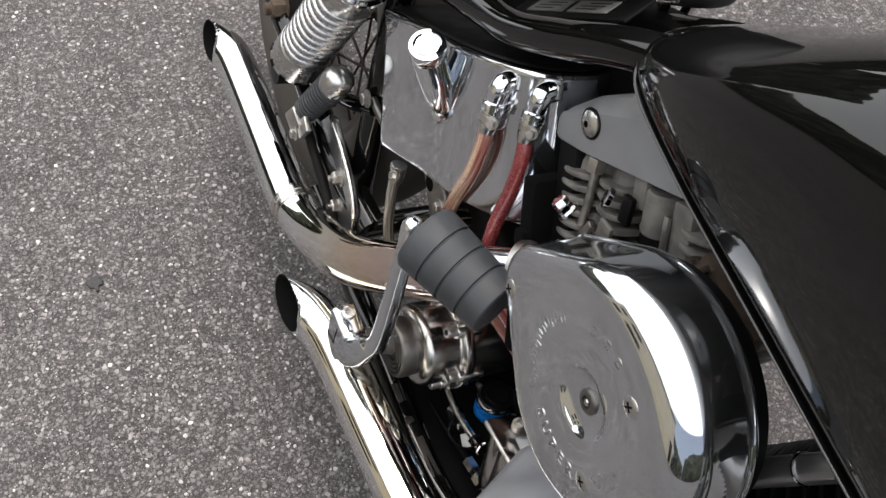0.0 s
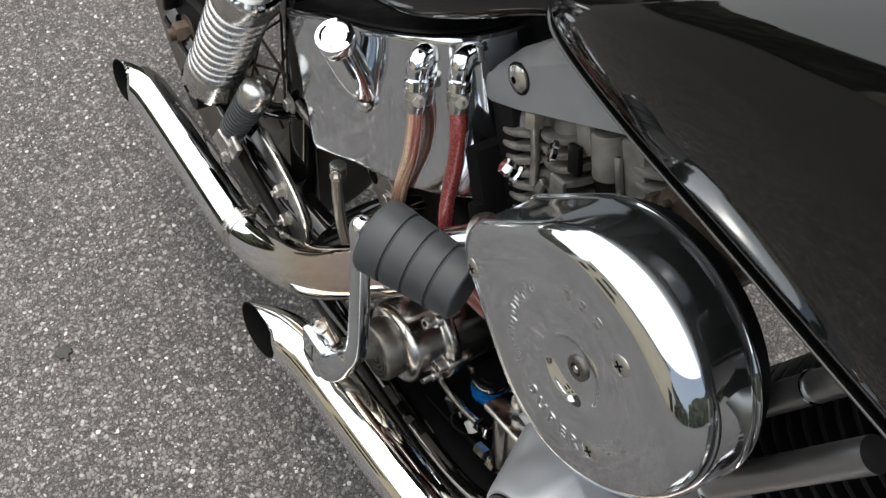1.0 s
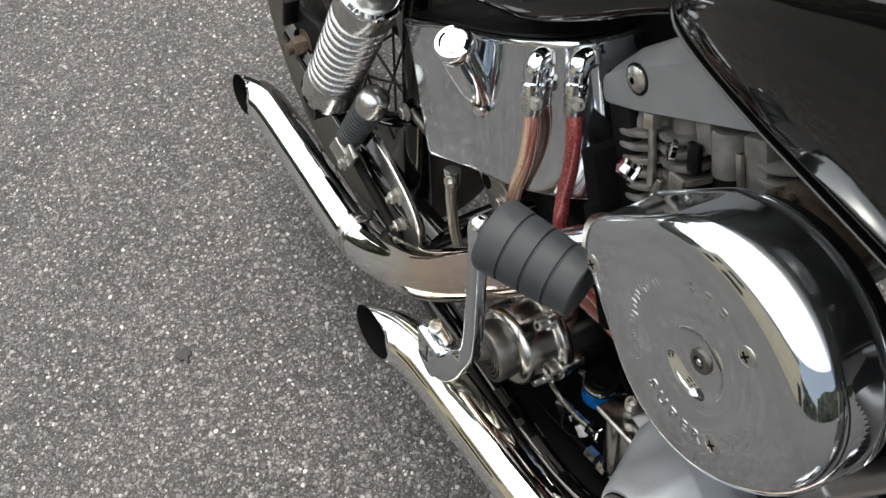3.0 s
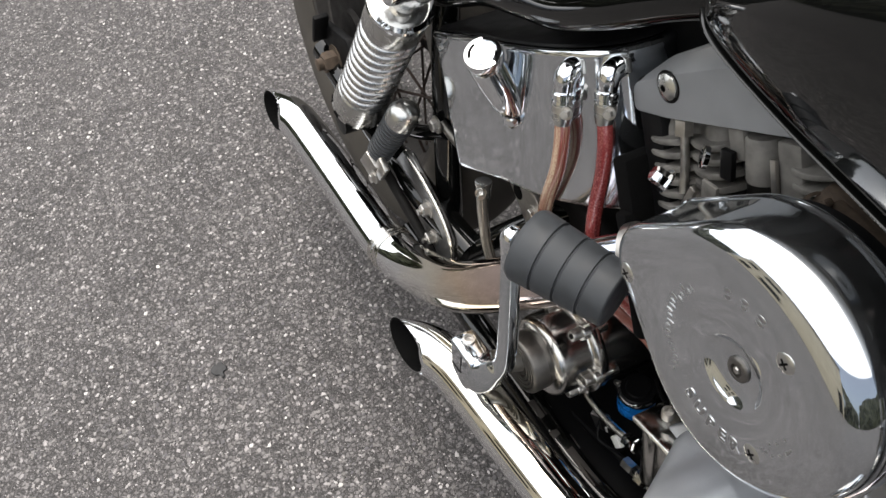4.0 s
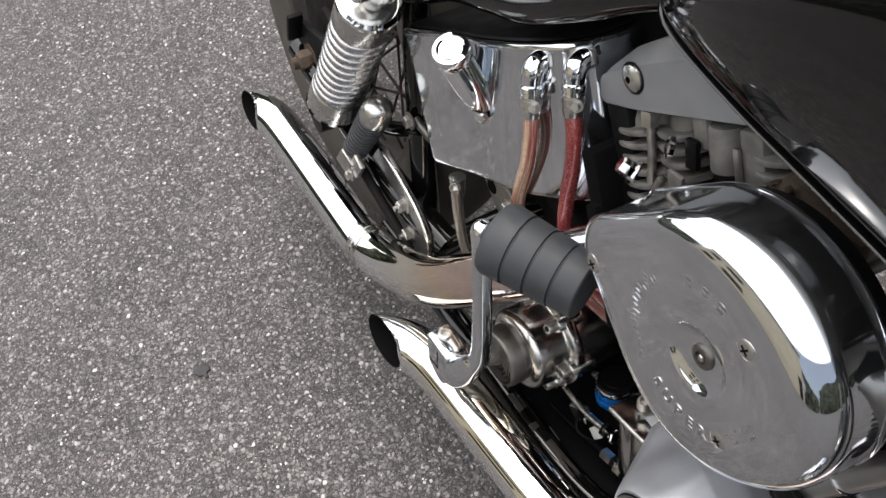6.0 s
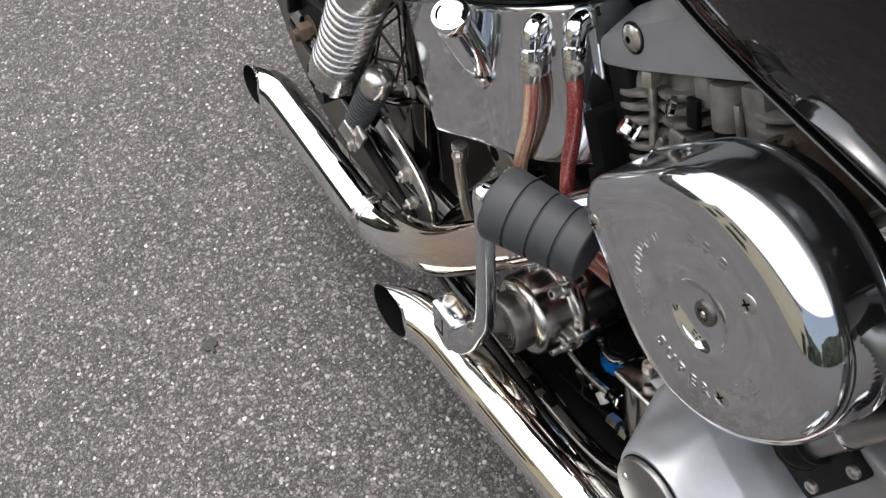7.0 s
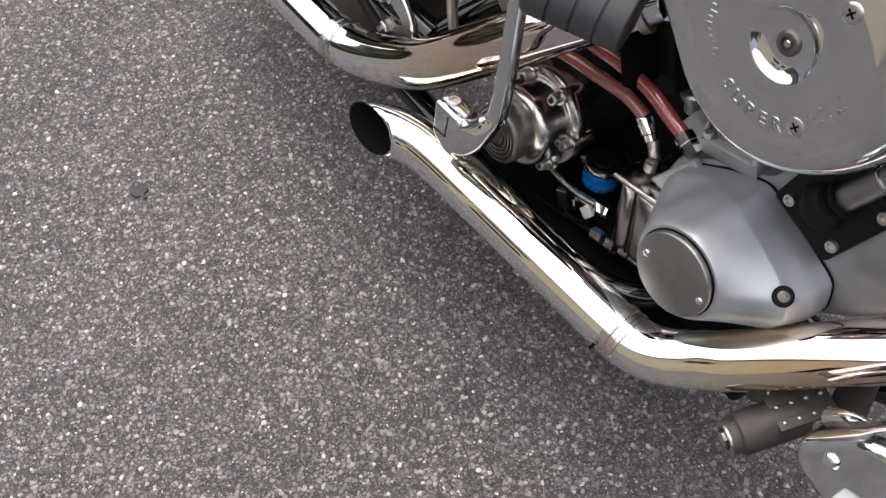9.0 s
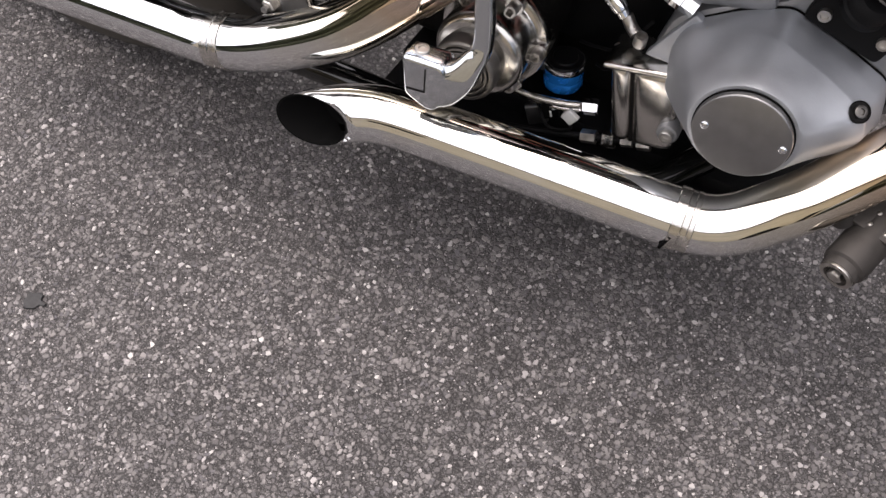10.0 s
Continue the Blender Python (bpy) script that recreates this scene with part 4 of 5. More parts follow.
    for k in range(4):
        q = Vector((0.014, -0.020, 0.639)).lerp(Vector((0.078, -0.020, 0.644)), 0.1 + 0.16 * k)
        part("spring_coil", lathe([(0.0135, 0), (0.0160, 0.001), (0.0160, 0.003), (0.0135, 0.004)], q + Vector((0.0, -0.016, 0.004)), (0.6, -0.2, 0.75), 24), RUSTY, inlet)
    part("inlet_flange", box((0.064, -0.040, 0.652), (0.066, 0.014, 0.040), (0, -6, 0), 0.004), RUSTY, inlet, "rusty flange plate")
    for k in range(3):
        part("flange_rib", box((0.028 + 0.013 * k, -0.050, 0.664 - 0.003 * k), (0.006, 0.008, 0.022), (0, 24, 0), 0.002), RUSTY, inlet)
    part("inlet_bolt", hex_bolt(tuple(Vector((0.046, -0.020, 0.643)) + Vector((0.0, -0.020, 0.012))), (-0.3, -0.8, 0.5), 0.006, 0.007), STEEL, inlet)
    part("exhaust_flange", lathe([(0.026, 0), (0.034, 0.002), (0.034, 0.010), (0.026, 0.012)], (-0.092, -0.066, 0.492), (-0.6, -0.5, -0.6), 28), STEEL, head)
    part("flange_nut", hex_bolt((-0.108, -0.050, 0.566), (-0.6, -0.6, 0.45), 0.0075, 0.014), CHROME, head)
    # rocker cover over it
    full = [(-0.197, 0.600), (-0.187, 0.5755), (-0.145, 0.597), (-0.027, 0.672), (0.06, 0.728), (0.06, 0.775), (-0.06, 0.735), (-0.121, 0.686), (-0.168, 0.645)]
    face = [(-0.194, 0.600), (-0.185, 0.5775), (-0.145, 0.599), (-0.027, 0.674), (0.06, 0.730), (0.06, 0.762), (-0.052, 0.722), (-0.113, 0.674), (-0.161, 0.633)]
    side = [np.array(q) for q in rounded(full, 0.008, 3)]
    front = [np.array(q) for q in rounded(face, 0.008, 3)]
    mid = sum(front) / len(front)
    bm = bmesh.new()
    rings = []
    for f, g, y in ((0.0, 0.02, 0.06), (0.0, 0.0, 0.056), (0.0, 0.0, -0.0175), (0.1, 0.0, -0.0200), (0.85, 0.0, -0.0285), (1.0, 0.0, -0.0300), (1.0, 0.02, -0.0305), (1.0, 0.08, -0.0306)):
        ring = []
        for p, q in zip(side, front):
            v = p + (q - p) * f
            v = v + (mid - v) * g
            ring.append(bm.verts.new((v[0], y, v[1])))
        rings.append(ring)
    k = len(side)
    for u, v in zip(rings, rings[1:]):
        for i in range(k):
            bm.faces.new((u[i], u[(i + 1) % k], v[(i + 1) % k], v[i]))
    bm.faces.new(rings[0])
    bm.faces.new(rings[-1])
    cover = part("rocker_cover", bm, ROCKER, bike, "grey aluminium rocker cover", sharp=24)
    # black ring painted as the shadow in the gap round the screw
    part("recess", lathe([(0.0142, 0.0003), (0.0140, 0.0009), (0.0130, 0.0008), (0.0128, -0.002), (0.0, -0.002)], (-0.153, -0.0306, 0.627), OUT, 32), BLACK_SATIN, cover)
    part("screw", lathe([(0, 0), (0.0122, 0), (0.0118, 0.0025), (0.0085, 0.0045), (0.0050, 0.0055), (0.0031, 0.0057), (0.0029, 0.001), (0, 0.001)], (-0.153, -0.0306, 0.627), OUT, 28), SHOCK_GREY, cover, "domed socket screw")
    # black lining gives the socket its shade
    part("socket", lathe([(0, 0.0), (0.0030, 0.0), (0.0032, 0.0056), (0.0028, 0.0056), (0.0026, 0.0030), (0, 0.0030)], (-0.153, -0.0306, 0.627), OUT, 20), SOOT_AND_SHADE, cover)


build_rear_engine()


def build_front_engine():
    base, axis = Vector((0.15, 0.0, 0.36)), Vector((0.36, 0, 0.93))
    along = Vector((0.93, 0, -0.36))
    cyl = new("cylinder")
    cyl.parent = bike
    part("barrel", sweep([tuple(base + axis * 0.05 + Vector((0, 0.04, 0))), tuple(base + axis * 0.34 + Vector((0, 0.04, 0)))], 0.05, 28, smooth=False), DARK_METAL, cyl)
    for k in range(15):
        c = base + axis * (0.10 + 0.0165 * k)
        bm = bmesh.new()
        rings = []
        line = closed([(-0.085, 0.04), (-0.06, -0.008), (0.0, -0.022), (0.06, -0.008), (0.085, 0.04), (0.06, 0.09), (0.0, 0.10), (-0.06, 0.09)], 4)
        for s, h in ((0.97, 0.0), (1.0, 0.0014), (1.0, 0.0034), (0.97, 0.0048)):
            rings.append([bm.verts.new(c + along * (u * s) + axis * h + Vector((0, y * s, 0))) for u, y in line])
        for u, v in zip(rings, rings[1:]):
            for i in range(len(line)):
                bm.faces.new((u[i], u[(i + 1) % len(line)], v[(i + 1) % len(line)], v[i]))
        bm.faces.new(rings[0])
        bm.faces.new(rings[-1])
        part("fin", bm, BLACK_SATIN, cyl)
    part("front_head", box((0.262, 0.055, 0.660), (0.13, 0.12, 0.13), (0, 22, 0), 0.012), BLACK_SATIN, cyl, "black front cylinder head")
    # pushrod tubes with their spring collars
    for a, b, ring, r in (((0.152, -0.055, 0.455), (0.233, -0.055, 0.660), 0.052, 0.0118), ((0.143, -0.045, 0.555), (0.202, -0.045, 0.704), 0.10, 0.0105)):
        a, b = Vector(a), Vector(b)
        d = (b - a).normalized()
        tube = part("pushrod_tube", sweep([(*a, r), (*(a + d * 0.075), r), (*b, r)], r, 24, smooth=False), SATIN_ALU, bike, "dull grey pushrod tube")
        part("collar", lathe([(r - 0.001, 0), (r + 0.0014, 0.0005), (r + 0.0014, 0.0022), (r - 0.001, 0.0027)], a + d * ring, tuple(d), 28), CHROME, tube)
        part("collar", lathe([(r + 0.001, 0), (r + 0.005, 0.0005), (r + 0.005, 0.004), (r + 0.001, 0.0045)], a + d * 0.004, tuple(d), 28), BLACK_SATIN, tube)


build_front_engine()


def build_crankcase():
    line = rounded([(-0.02, 0.25), (0.13, 0.25), (0.19, 0.33), (0.222, 0.362), (0.240, 0.390), (0.252, 0.45), (0.215, 0.486), (0.135, 0.490), (0.10, 0.450), (0.09, 0.418), (0.03, 0.385), (0.0, 0.36)], 0.012)
    case = part("crankcase", layered(line, [(0.004, 0.11), (0, 0.105), (0, -0.040), (0.002, -0.0445), (0.006, -0.046)]), CASE, bike, "grey cast crankcase", sharp=40)
    out = even([(0.200, 0.352), (0.190, 0.380), (0.145, 0.397), (0.093, 0.413), (0.055, 0.394), (0.017, 0.366), (0.010, 0.345), (0.018, 0.30), (0.042, 0.272), (0.10, 0.264), (0.15, 0.282), (0.188, 0.325)], 120)
    # soften the corners
    for _ in range(3):
        out = [tuple((np.array(out[i - 1]) + 2 * np.array(out[i]) + np.array(out[(i + 1) % 120])) / 4) for i in range(120)]
    cx, cz, r = 0.098, 0.3465, 0.0420
    bm = bmesh.new()
    rings = []
    def ring(f, y, lift=None):
        ring_ = []
        for x, z in out:
            a = math.atan2(z - cz, x - cx)
            tx, tz = cx + (r + 0.004) * math.cos(a), cz + (r + 0.004) * math.sin(a)
            px, pz = x + (tx - x) * f, z + (tz - z) * f
            lobe = math.exp(-((px - 0.180) ** 2 + (pz - 0.365) ** 2) / (2 * 0.018 ** 2))
            off = abs((math.degrees(a) - 38 + 180) % 360 - 180)
            w = 1 / (1 + math.exp((off - 66) / 11))
            ridge = -0.066 - 0.030 * min(f / 0.17, 1) - 0.0455 * max(f - 0.17, 0) / 0.83
            y2 = y + (min(y, ridge) - y) * w if f > 0 else y
            ring_.append(bm.verts.new((px, y2 - 0.006 * lobe * (1 - f) * (f > 0), pz)))
        rings.append(ring_)
    for f, y in ((0.0, -0.044), (0.0, -0.0485), (0.0, -0.054), (0.0, -0.066), (0.012, -0.0695), (0.035, -0.0715), (0.10, -0.0765), (0.155, -0.0805), (0.17, -0.0815), (0.185, -0.0828), (0.22, -0.0855), (0.34, -0.0945), (0.48, -0.105), (0.62, -0.1155), (0.76, -0.126), (0.88, -0.135), (0.95, -0.1395), (1.0, -0.1415)):
        ring(f, y)
    for u, v in zip(rings, rings[1:]):
        for k in range(120):
            bm.faces.new((u[k], u[(k + 1) % 120], v[(k + 1) % 120], v[k]))
    bm.faces.new(rings[0])
    bm.faces.new(rings[-1])
    cover = part("cam_cover", bm, CAST, bike, "grey cast timing cover with a domed nose", sharp=45)
    part("gasket", layered(out, [(0.0, -0.0440), (-0.0008, -0.0445), (-0.0008, -0.0480), (0.0, -0.0485)]), SOOT_AND_SHADE, cover, "dark gasket line")
    part("rim_gap", lathe([(r - 0.002, 0.0), (r + 0.0012, 0.0), (r + 0.0012, 0.0016), (r - 0.002, 0.0016)], (cx, -0.1415, cz), OUT, 56), SOOT_AND_SHADE, cover)
    pc = part("points_cover", lathe([(0, 0), (r, 0), (r, 0.0055), (r - 0.0006, 0.0066), (r - 0.0016, 0.0071), (0, 0.0073)], (cx, -0.1415, cz), OUT, 56), SATIN_ALU, cover, "plain satin round cover with two screws")
    for x, z in ((0.067, 0.3443), (0.133, 0.3506)):
        part("screw", dome_bolt((x, -0.1486, z), OUT, 0.0038, 0.002), CHROME, pc)
    for x, y, z, rr in ((0.026, -0.062, 0.300, 0.0055), (0.050, -0.062, 0.268, 0.0055), (0.105, -0.062, 0.262, 0.0055), (0.036, -0.064, 0.375, 0.004)):
        part("socket_screw", socket_bolt((x, y, z), OUT, rr, 0.006), STEEL, cover)
    well, tilt = Vector((0.1757, -0.1010, 0.3782)), Vector((0.32, -0.58, 0.75)).normalized()
    # raised ring in dark metal stands for the recess's shade
    part("screw_recess", lathe([(0, -0.006), (0.0092, -0.006), (0.0096, 0.0016), (0.0090, 0.0022), (0.0084, 0.0010), (0, 0.0008)], well, tilt, 28), DARK_METAL, cover, "dark ring standing for a shaded recess")
    part("socket_screw", socket_bolt(well + tilt * 0.001, tilt, 0.0056, 0.003), HUB_STEEL, cover)
    # tappet plates: a black diamond with a rubber boot at the front, a plain block behind
    dia = rounded([(0.102, 0.411), (0.173, 0.393), (0.200, 0.478), (0.150, 0.492), (0.114, 0.464)], 0.006)
    block = part("tappet_block", plate(dia, -0.036, -0.0535, 0.0022), BLACK_SATIN, bike, "black tappet plate with three screws")
    for x, z in ((0.1180, 0.4210), (0.1705, 0.4150), (0.1890, 0.4730)):
        part("bolt", lathe([(0.0, 0.001), (0.0034, 0.001), (0.0037, 0.004), (0.0055, 0.004), (0.0059, 0.003), (0.0059, -0.002), (0.0, -0.002)], (x, -0.0535, z), OUT, 18), STEEL, block)
    part("rubber_boot", lathe([(0.0, 0), (0.0225, 0), (0.0225, 0.006), (0.0205, 0.008), (0.0205, 0.012), (0.0185, 0.016), (0.0140, 0.020), (0.0, 0.020)], (0.1425, -0.0480, 0.4365), (0.30, -0.42, 0.85), 32), BLACK_SATIN, block)
    bm = box((0, 0, 0), (0.070, 0.050, 0.018), bevel=0.005)
    box((0, 0.006, 0.014), (0.046, 0.040, 0.026), bevel=0.006, bm=bm)
    m = pose(0.045, -0.026, 0.405, 12, -16, 0)
    bmesh.ops.transform(bm, verts=bm.verts, matrix=m)
    block = part("tappet_block", bm, CASE, bike, "grey tappet block")
    for sx in (-1, 1):
        for sy in (-1, 1):
            part("bolt", socket_bolt(tuple(m @ Vector((0.027 * sx, 0.018 * sy, 0.008))), tuple(m.to_3x3() @ Vector((0, 0, 1))), 0.0052, 0.007), STEEL, block)


build_crankcase()


def build_oil_pump():
    m = pose(0.004, -0.042, 0.262, 0, -14, 0)
    bm = box((0.012, 0, 0), (0.044, 0.048, 0.094), bevel=0.010, segs=4)
    bmesh.ops.transform(bm, verts=bm.verts, matrix=m)
    pump = part("oil_pump", bm, POLISHED, bike, "polished oil pump body in two halves")
    bm = box((-0.0215, 0, 0), (0.0215, 0.046, 0.092), bevel=0.009, segs=4)
    bmesh.ops.transform(bm, verts=bm.verts, matrix=m)
    part("pump_cover", bm, POLISHED, pump)
    bm = box((-0.0105, 0.003, 0), (0.004, 0.044, 0.090), bevel=0.001)
    bmesh.ops.transform(bm, verts=bm.verts, matrix=m)
    part("gasket", bm, DARK_METAL, pump)
    bm = box((-0.004, -0.002, 0.0485), (0.066, 0.056, 0.007), bevel=0.003, segs=3)
    bmesh.ops.transform(bm, verts=bm.verts, matrix=m)
    part("flange", bm, CHROME_WORN, pump, "bright top flange")
    part("lower_lug", lathe([(0, 0), (0.011, 0), (0.011, 0.03), (0.010, 0.032), (0, 0.032)], (0.037, -0.040, 0.252), OUT, 24), CASE, pump)
    part("bolt", socket_bolt((0.037, -0.072, 0.252), OUT, 0.0068, 0.006), STEEL, pump)
    part("bracket", plate(rounded([(-0.012, 0.318), (0.018, 0.318), (0.030, 0.372), (0.020, 0.378)], 0.004), -0.046, -0.056, 0.002), CAST, pump)
    for x, y, z in ((-0.020, -0.050, 0.322), (0.004, -0.040, 0.324)):
        part("bolt", socket_bolt((x, y, z), (0, -0.2, 1), 0.0065, 0.012), STEEL, pump)
    part("fitting", sweep([(-0.043, -0.026, 0.330), (-0.036, -0.028, 0.322), (-0.028, -0.032, 0.318)], 0.0062, 14), STEEL, pump)
    # blue filter, upright, with a black lid in a bright rim
    o, up = (-0.0880, -0.0130, 0.2075), (-0.10, -0.06, 1)
    f = part("inline_filter", lathe([(0, 0.006), (0.0200, 0.006), (0.0212, 0.008), (0.0212, 0.016), (0.0205, 0.018), (0.0212, 0.020), (0.0212, 0.031), (0, 0.031)], o, up, 36), BLUE, bike, "bright blue anodised filter with a black lid")
    part("lid_rim", lathe([(0.0208, 0.030), (0.0222, 0.031), (0.0226, 0.033), (0.0226, 0.036), (0.0218, 0.0380), (0.0196, 0.0380), (0.0190, 0.0360)], o, up, 36), CHROME, f)
    part("lid", lathe([(0.0, 0.0420), (0.0130, 0.0420), (0.0140, 0.0400), (0.0192, 0.0396), (0.0192, 0.030), (0.0, 0.030)], o, up, 36), BLACK_SATIN, f, "black lid")
    part("plug", box((-0.110, -0.026, 0.236), (0.010, 0.006, 0.013), (10, -25, 20), 0.002), SHOCK_GREY, f, "bright metal lug")
    # hard lines and unions
    l = part("metal_line", sweep([(-0.165, -0.052, 0.222), (-0.12, -0.0555, 0.2165), (-0.08, -0.056, 0.222), (-0.045, -0.054, 0.233)], 0.0042, 14), CHROME_WORN, bike, "bare metal oil line")
    part("union_nut", lathe([(0, 0), (0.0085, 0), (0.0085, 0.016), (0.007, 0.018), (0, 0.018)], (-0.054, -0.0545, 0.2295), (0.9, 0.05, 0.3), 6), CHROME, l)
    l = part("metal_line", sweep([(-0.165, -0.046, 0.212), (-0.12, -0.050, 0.209), (-0.075, -0.052, 0.214), (-0.045, -0.045, 0.222)], 0.0036, 14), CHROME_WORN, bike, "bare metal oil line")
    l = part("switch_line", sweep([(-0.16, -0.060, 0.160), (-0.10, -0.057, 0.173), (-0.056, -0.054, 0.187), (-0.007, -0.053, 0.205), (0.035, -0.050, 0.217)], 0.0036, 12), BLACK_SATIN, bike, "black line with steel unions")
    for x, r, h in ((-0.045, 0.0075, 0.016), (-0.022, 0.0095, 0.012), (-0.004, 0.0062, 0.012), (0.012, 0.0075, 0.014)):
        part("union_nut", lathe([(0, 0), (r, 0), (r, h), (0, h)], (x, -0.0535, 0.191 + 0.367 * (x + 0.045)), (1, 0.02, 0.367), 6), STEEL if r < 0.009 else CHROME_WORN, l)
    part("relay", box((-0.100, -0.045, 0.188), (0.022, 0.008, 0.030), (10, -20, 25), 0.002), SATIN_ALU, bike, "small pale plastic relay")
    c = part("cable_clip", box((-0.062, -0.056, 0.211), (0.014, 0.006, 0.014), (0, 30, 0), 0.001), WHITE_PLASTIC, bike, "white cable tag")
    for pts in ([(-0.085, 0.0, 0.262), (-0.065, -0.012, 0.272), (-0.040, -0.022, 0.288), (-0.018, -0.020, 0.33)], [(-0.10, -0.05, 0.205), (-0.08, -0.066, 0.196), (-0.06, -0.05, 0.190), (-0.07, -0.03, 0.185)], [(-0.060, -0.010, 0.250), (-0.045, -0.026, 0.262), (-0.030, -0.030, 0.285), (-0.034, -0.026, 0.315)]):
        part("cable", sweep(pts, 0.0018, 8), BLACK_SATIN, bike)
    part("cable_tag", box((-0.085, -0.052, 0.205), (0.018, 0.004, 0.024), (10, -15, 15), 0.001), BLACK_SATIN, bike, "black plug with pale marks")
    for dx, dz, w, h in ((-0.003, 0.004, 0.008, 0.002), (0.002, -0.002, 0.002, 0.009), (0.004, 0.006, 0.004, 0.002)):
        part("pale_mark", box((-0.085 + dx, -0.0548, 0.205 + dz), (w, 0.001, h), (10, -15, 15), 0), WHITE_PLASTIC, bike)
    # carburettor bowl and small fittings behind the air cleaner
    carb = part("carburettor", box((0.03, 0.01, 0.46), (0.09, 0.07, 0.07), (0, 0, 0), 0.012), DARK_METAL, bike, "dark grey carburettor")
    part("spigot", lathe([(0.010, 0), (0.010, 0.02), (0.0155, 0.022), (0.0155, 0.03), (0.012, 0.031), (0.010, 0.028), (0, 0.028)], (-0.040, 0.016, 0.360), (-0.1, -0.3, 1), 24), CAST, carb)
    part("lifter_plate", box((-0.005, 0.0, 0.366), (0.045, 0.04, 0.03), (0, 20, 0), 0.004), CAST, carb)
    part("pump_rod", sweep([(-0.004, -0.012, 0.42), (-0.002, -0.016, 0.375)], 0.0025, 10, smooth=False), STEEL, carb)


build_oil_pump()


def build_kicker():
    k = part("kicker_cover", lathe([(0.0, -0.02), (0.050, -0.02), (0.050, 0.0560), (0.0560, 0.0565), (0.0568, 0.0575), (0.0568, 0.0655), (0.0560, 0.0672), (0.0480, 0.0676), (0.0468, 0.0690), (0.0465, 0.0710), (0.0464, 0.0850), (0.0463, 0.1000), (0.0455, 0.1040), (0.0430, 0.1075), (0.0390, 0.1092), (0.0300, 0.1096), (0.0, 0.1097)], (-0.157, 0.0, 0.282), OUT, 64), POLISHED, bike, "polished aluminium kick-start cover", sharp=50)
    for x, z in ((-0.140, 0.327), (-0.107, 0.287), (-0.126, 0.238), (-0.188, 0.319), (-0.204, 0.262)):
        d = Vector((x + 0.165, 0, z - 0.29)).normalized() * 0.002
        part("bolt_lug", lathe([(0.0095, 0.045), (0.0095, 0.0725), (0.0087, 0.074), (0, 0.074)], (x, 0, z), OUT, 20), POLISHED, k)
        part("bolt", socket_bolt((x, -0.074, z), OUT, 0.0062, 0.010), STEEL, k)
    # spring-washered shaft end
    prof = [(0.0335, -0.004), (0.0335, 0.022), (0.0320, 0.0245)]
    for q in (0.0310, 0.0262, 0.0214, 0.0166):
        prof += [(q, 0.0250), (q - 0.0012, 0.0256), (q - 0.0026, 0.0250), (q - 0.0030, 0.0205), (q - 0.0044, 0.0205)]
    hub = part("kick_hub", lathe(prof + [(0.0110, 0.0250), (0, 0.0250)], (-0.1620, -0.1030, 0.2740), OUT, 44), HUB_STEEL, bike, "steel kick shaft hub with a coiled spring", sharp=50)
    # clamp and arm
    clamp = part("kick_arm", bar([(-0.168, -0.1820, 0.2985, 0.0235, 0.0150), (-0.156, -0.1820, 0.306, 0.0215, 0.0150), (-0.144, -0.1805, 0.318, 0.0165, 0.0140), (-0.136, -0.177, 0.334, 0.0118, 0.0118), (-0.131, -0.172, 0.352, 0.0086, 0.0098), (-0.137, -0.169, 0.395, 0.0079, 0.0092), (-0.147, -0.167, 0.45, 0.0076, 0.0088), (-0.154, -0.166, 0.497, 0.0076, 0.0088)], power=0.62), CHROME_COVER, bike, "curved chrome kick-start arm", sharp=60)
    block = part("clamp", plate(rounded([(-0.197, 0.327), (-0.158, 0.331), (-0.152, 0.324), (-0.148, 0.300), (-0.158, 0.278), (-0.167, 0.276), (-0.190, 0.285)], 0.006), -0.1680, -0.1966, 0.0040), CHROME_COVER, clamp, sharp=50)
    # dark strips on the face are painted shade for the two slots
    part("clamp_slot", plate([(-0.1722, 0.322), (-0.1708, 0.322), (-0.1690, 0.296), (-0.1704, 0.296)], -0.1950, -0.1971, 0.0001), DARK_METAL, block, "dark strip standing for a shaded clamp slot")
    part("clamp_slot", plate([(-0.1880, 0.2945), (-0.1704, 0.2975), (-0.1704, 0.2955), (-0.1880, 0.2925)], -0.1950, -0.1971, 0.0001), DARK_METAL, block, "dark strip standing for a shaded clamp slot")
    part("clamp_bolt", socket_bolt((-0.183, -0.1815, 0.3285), (-0.1, -0.05, 1), 0.0068, 0.0025), STEEL, block)
    part("shaft", sweep([(-0.160, -0.100, 0.272), (-0.174, -0.168, 0.290)], 0.0125, 24, smooth=False), STEEL, clamp)
    part("arm_knob", lathe([(0.0, -0.012), (0.0095, -0.012), (0.0105, 0.004), (0.0100, 0.010), (0.0075, 0.0155), (0.004, 0.0178), (0, 0.0183)], (-0.155, -0.166, 0.500), (0.0, -0.05, 1), 24), CHROME, clamp)
    # ribbed rubber pedal, folded inwards
    a = Vector((-0.149, -0.157, 0.502))
    d = (Vector((-0.060, -0.117, 0.500)) - a).normalized()
    prof = [(0.0, 0.0), (0.026, 0.0), (0.0325, 0.0015), (0.0345, 0.005)]
    for i in range(4):
        h0 = 0.005 + i * 0.0225
        r0 = 0.0348 - 0.0016 * i
        prof += [(r0, h0 + 0.001), (r0 - 0.0012, h0 + 0.0207)]
        if i < 3:
            prof += [(r0 - 0.0034, h0 + 0.0211), (r0 - 0.0034, h0 + 0.0222)]
    prof += [(0.0275, 0.0945), (0.024, 0.0955), (0.010, 0.0965), (0, 0.0965)]
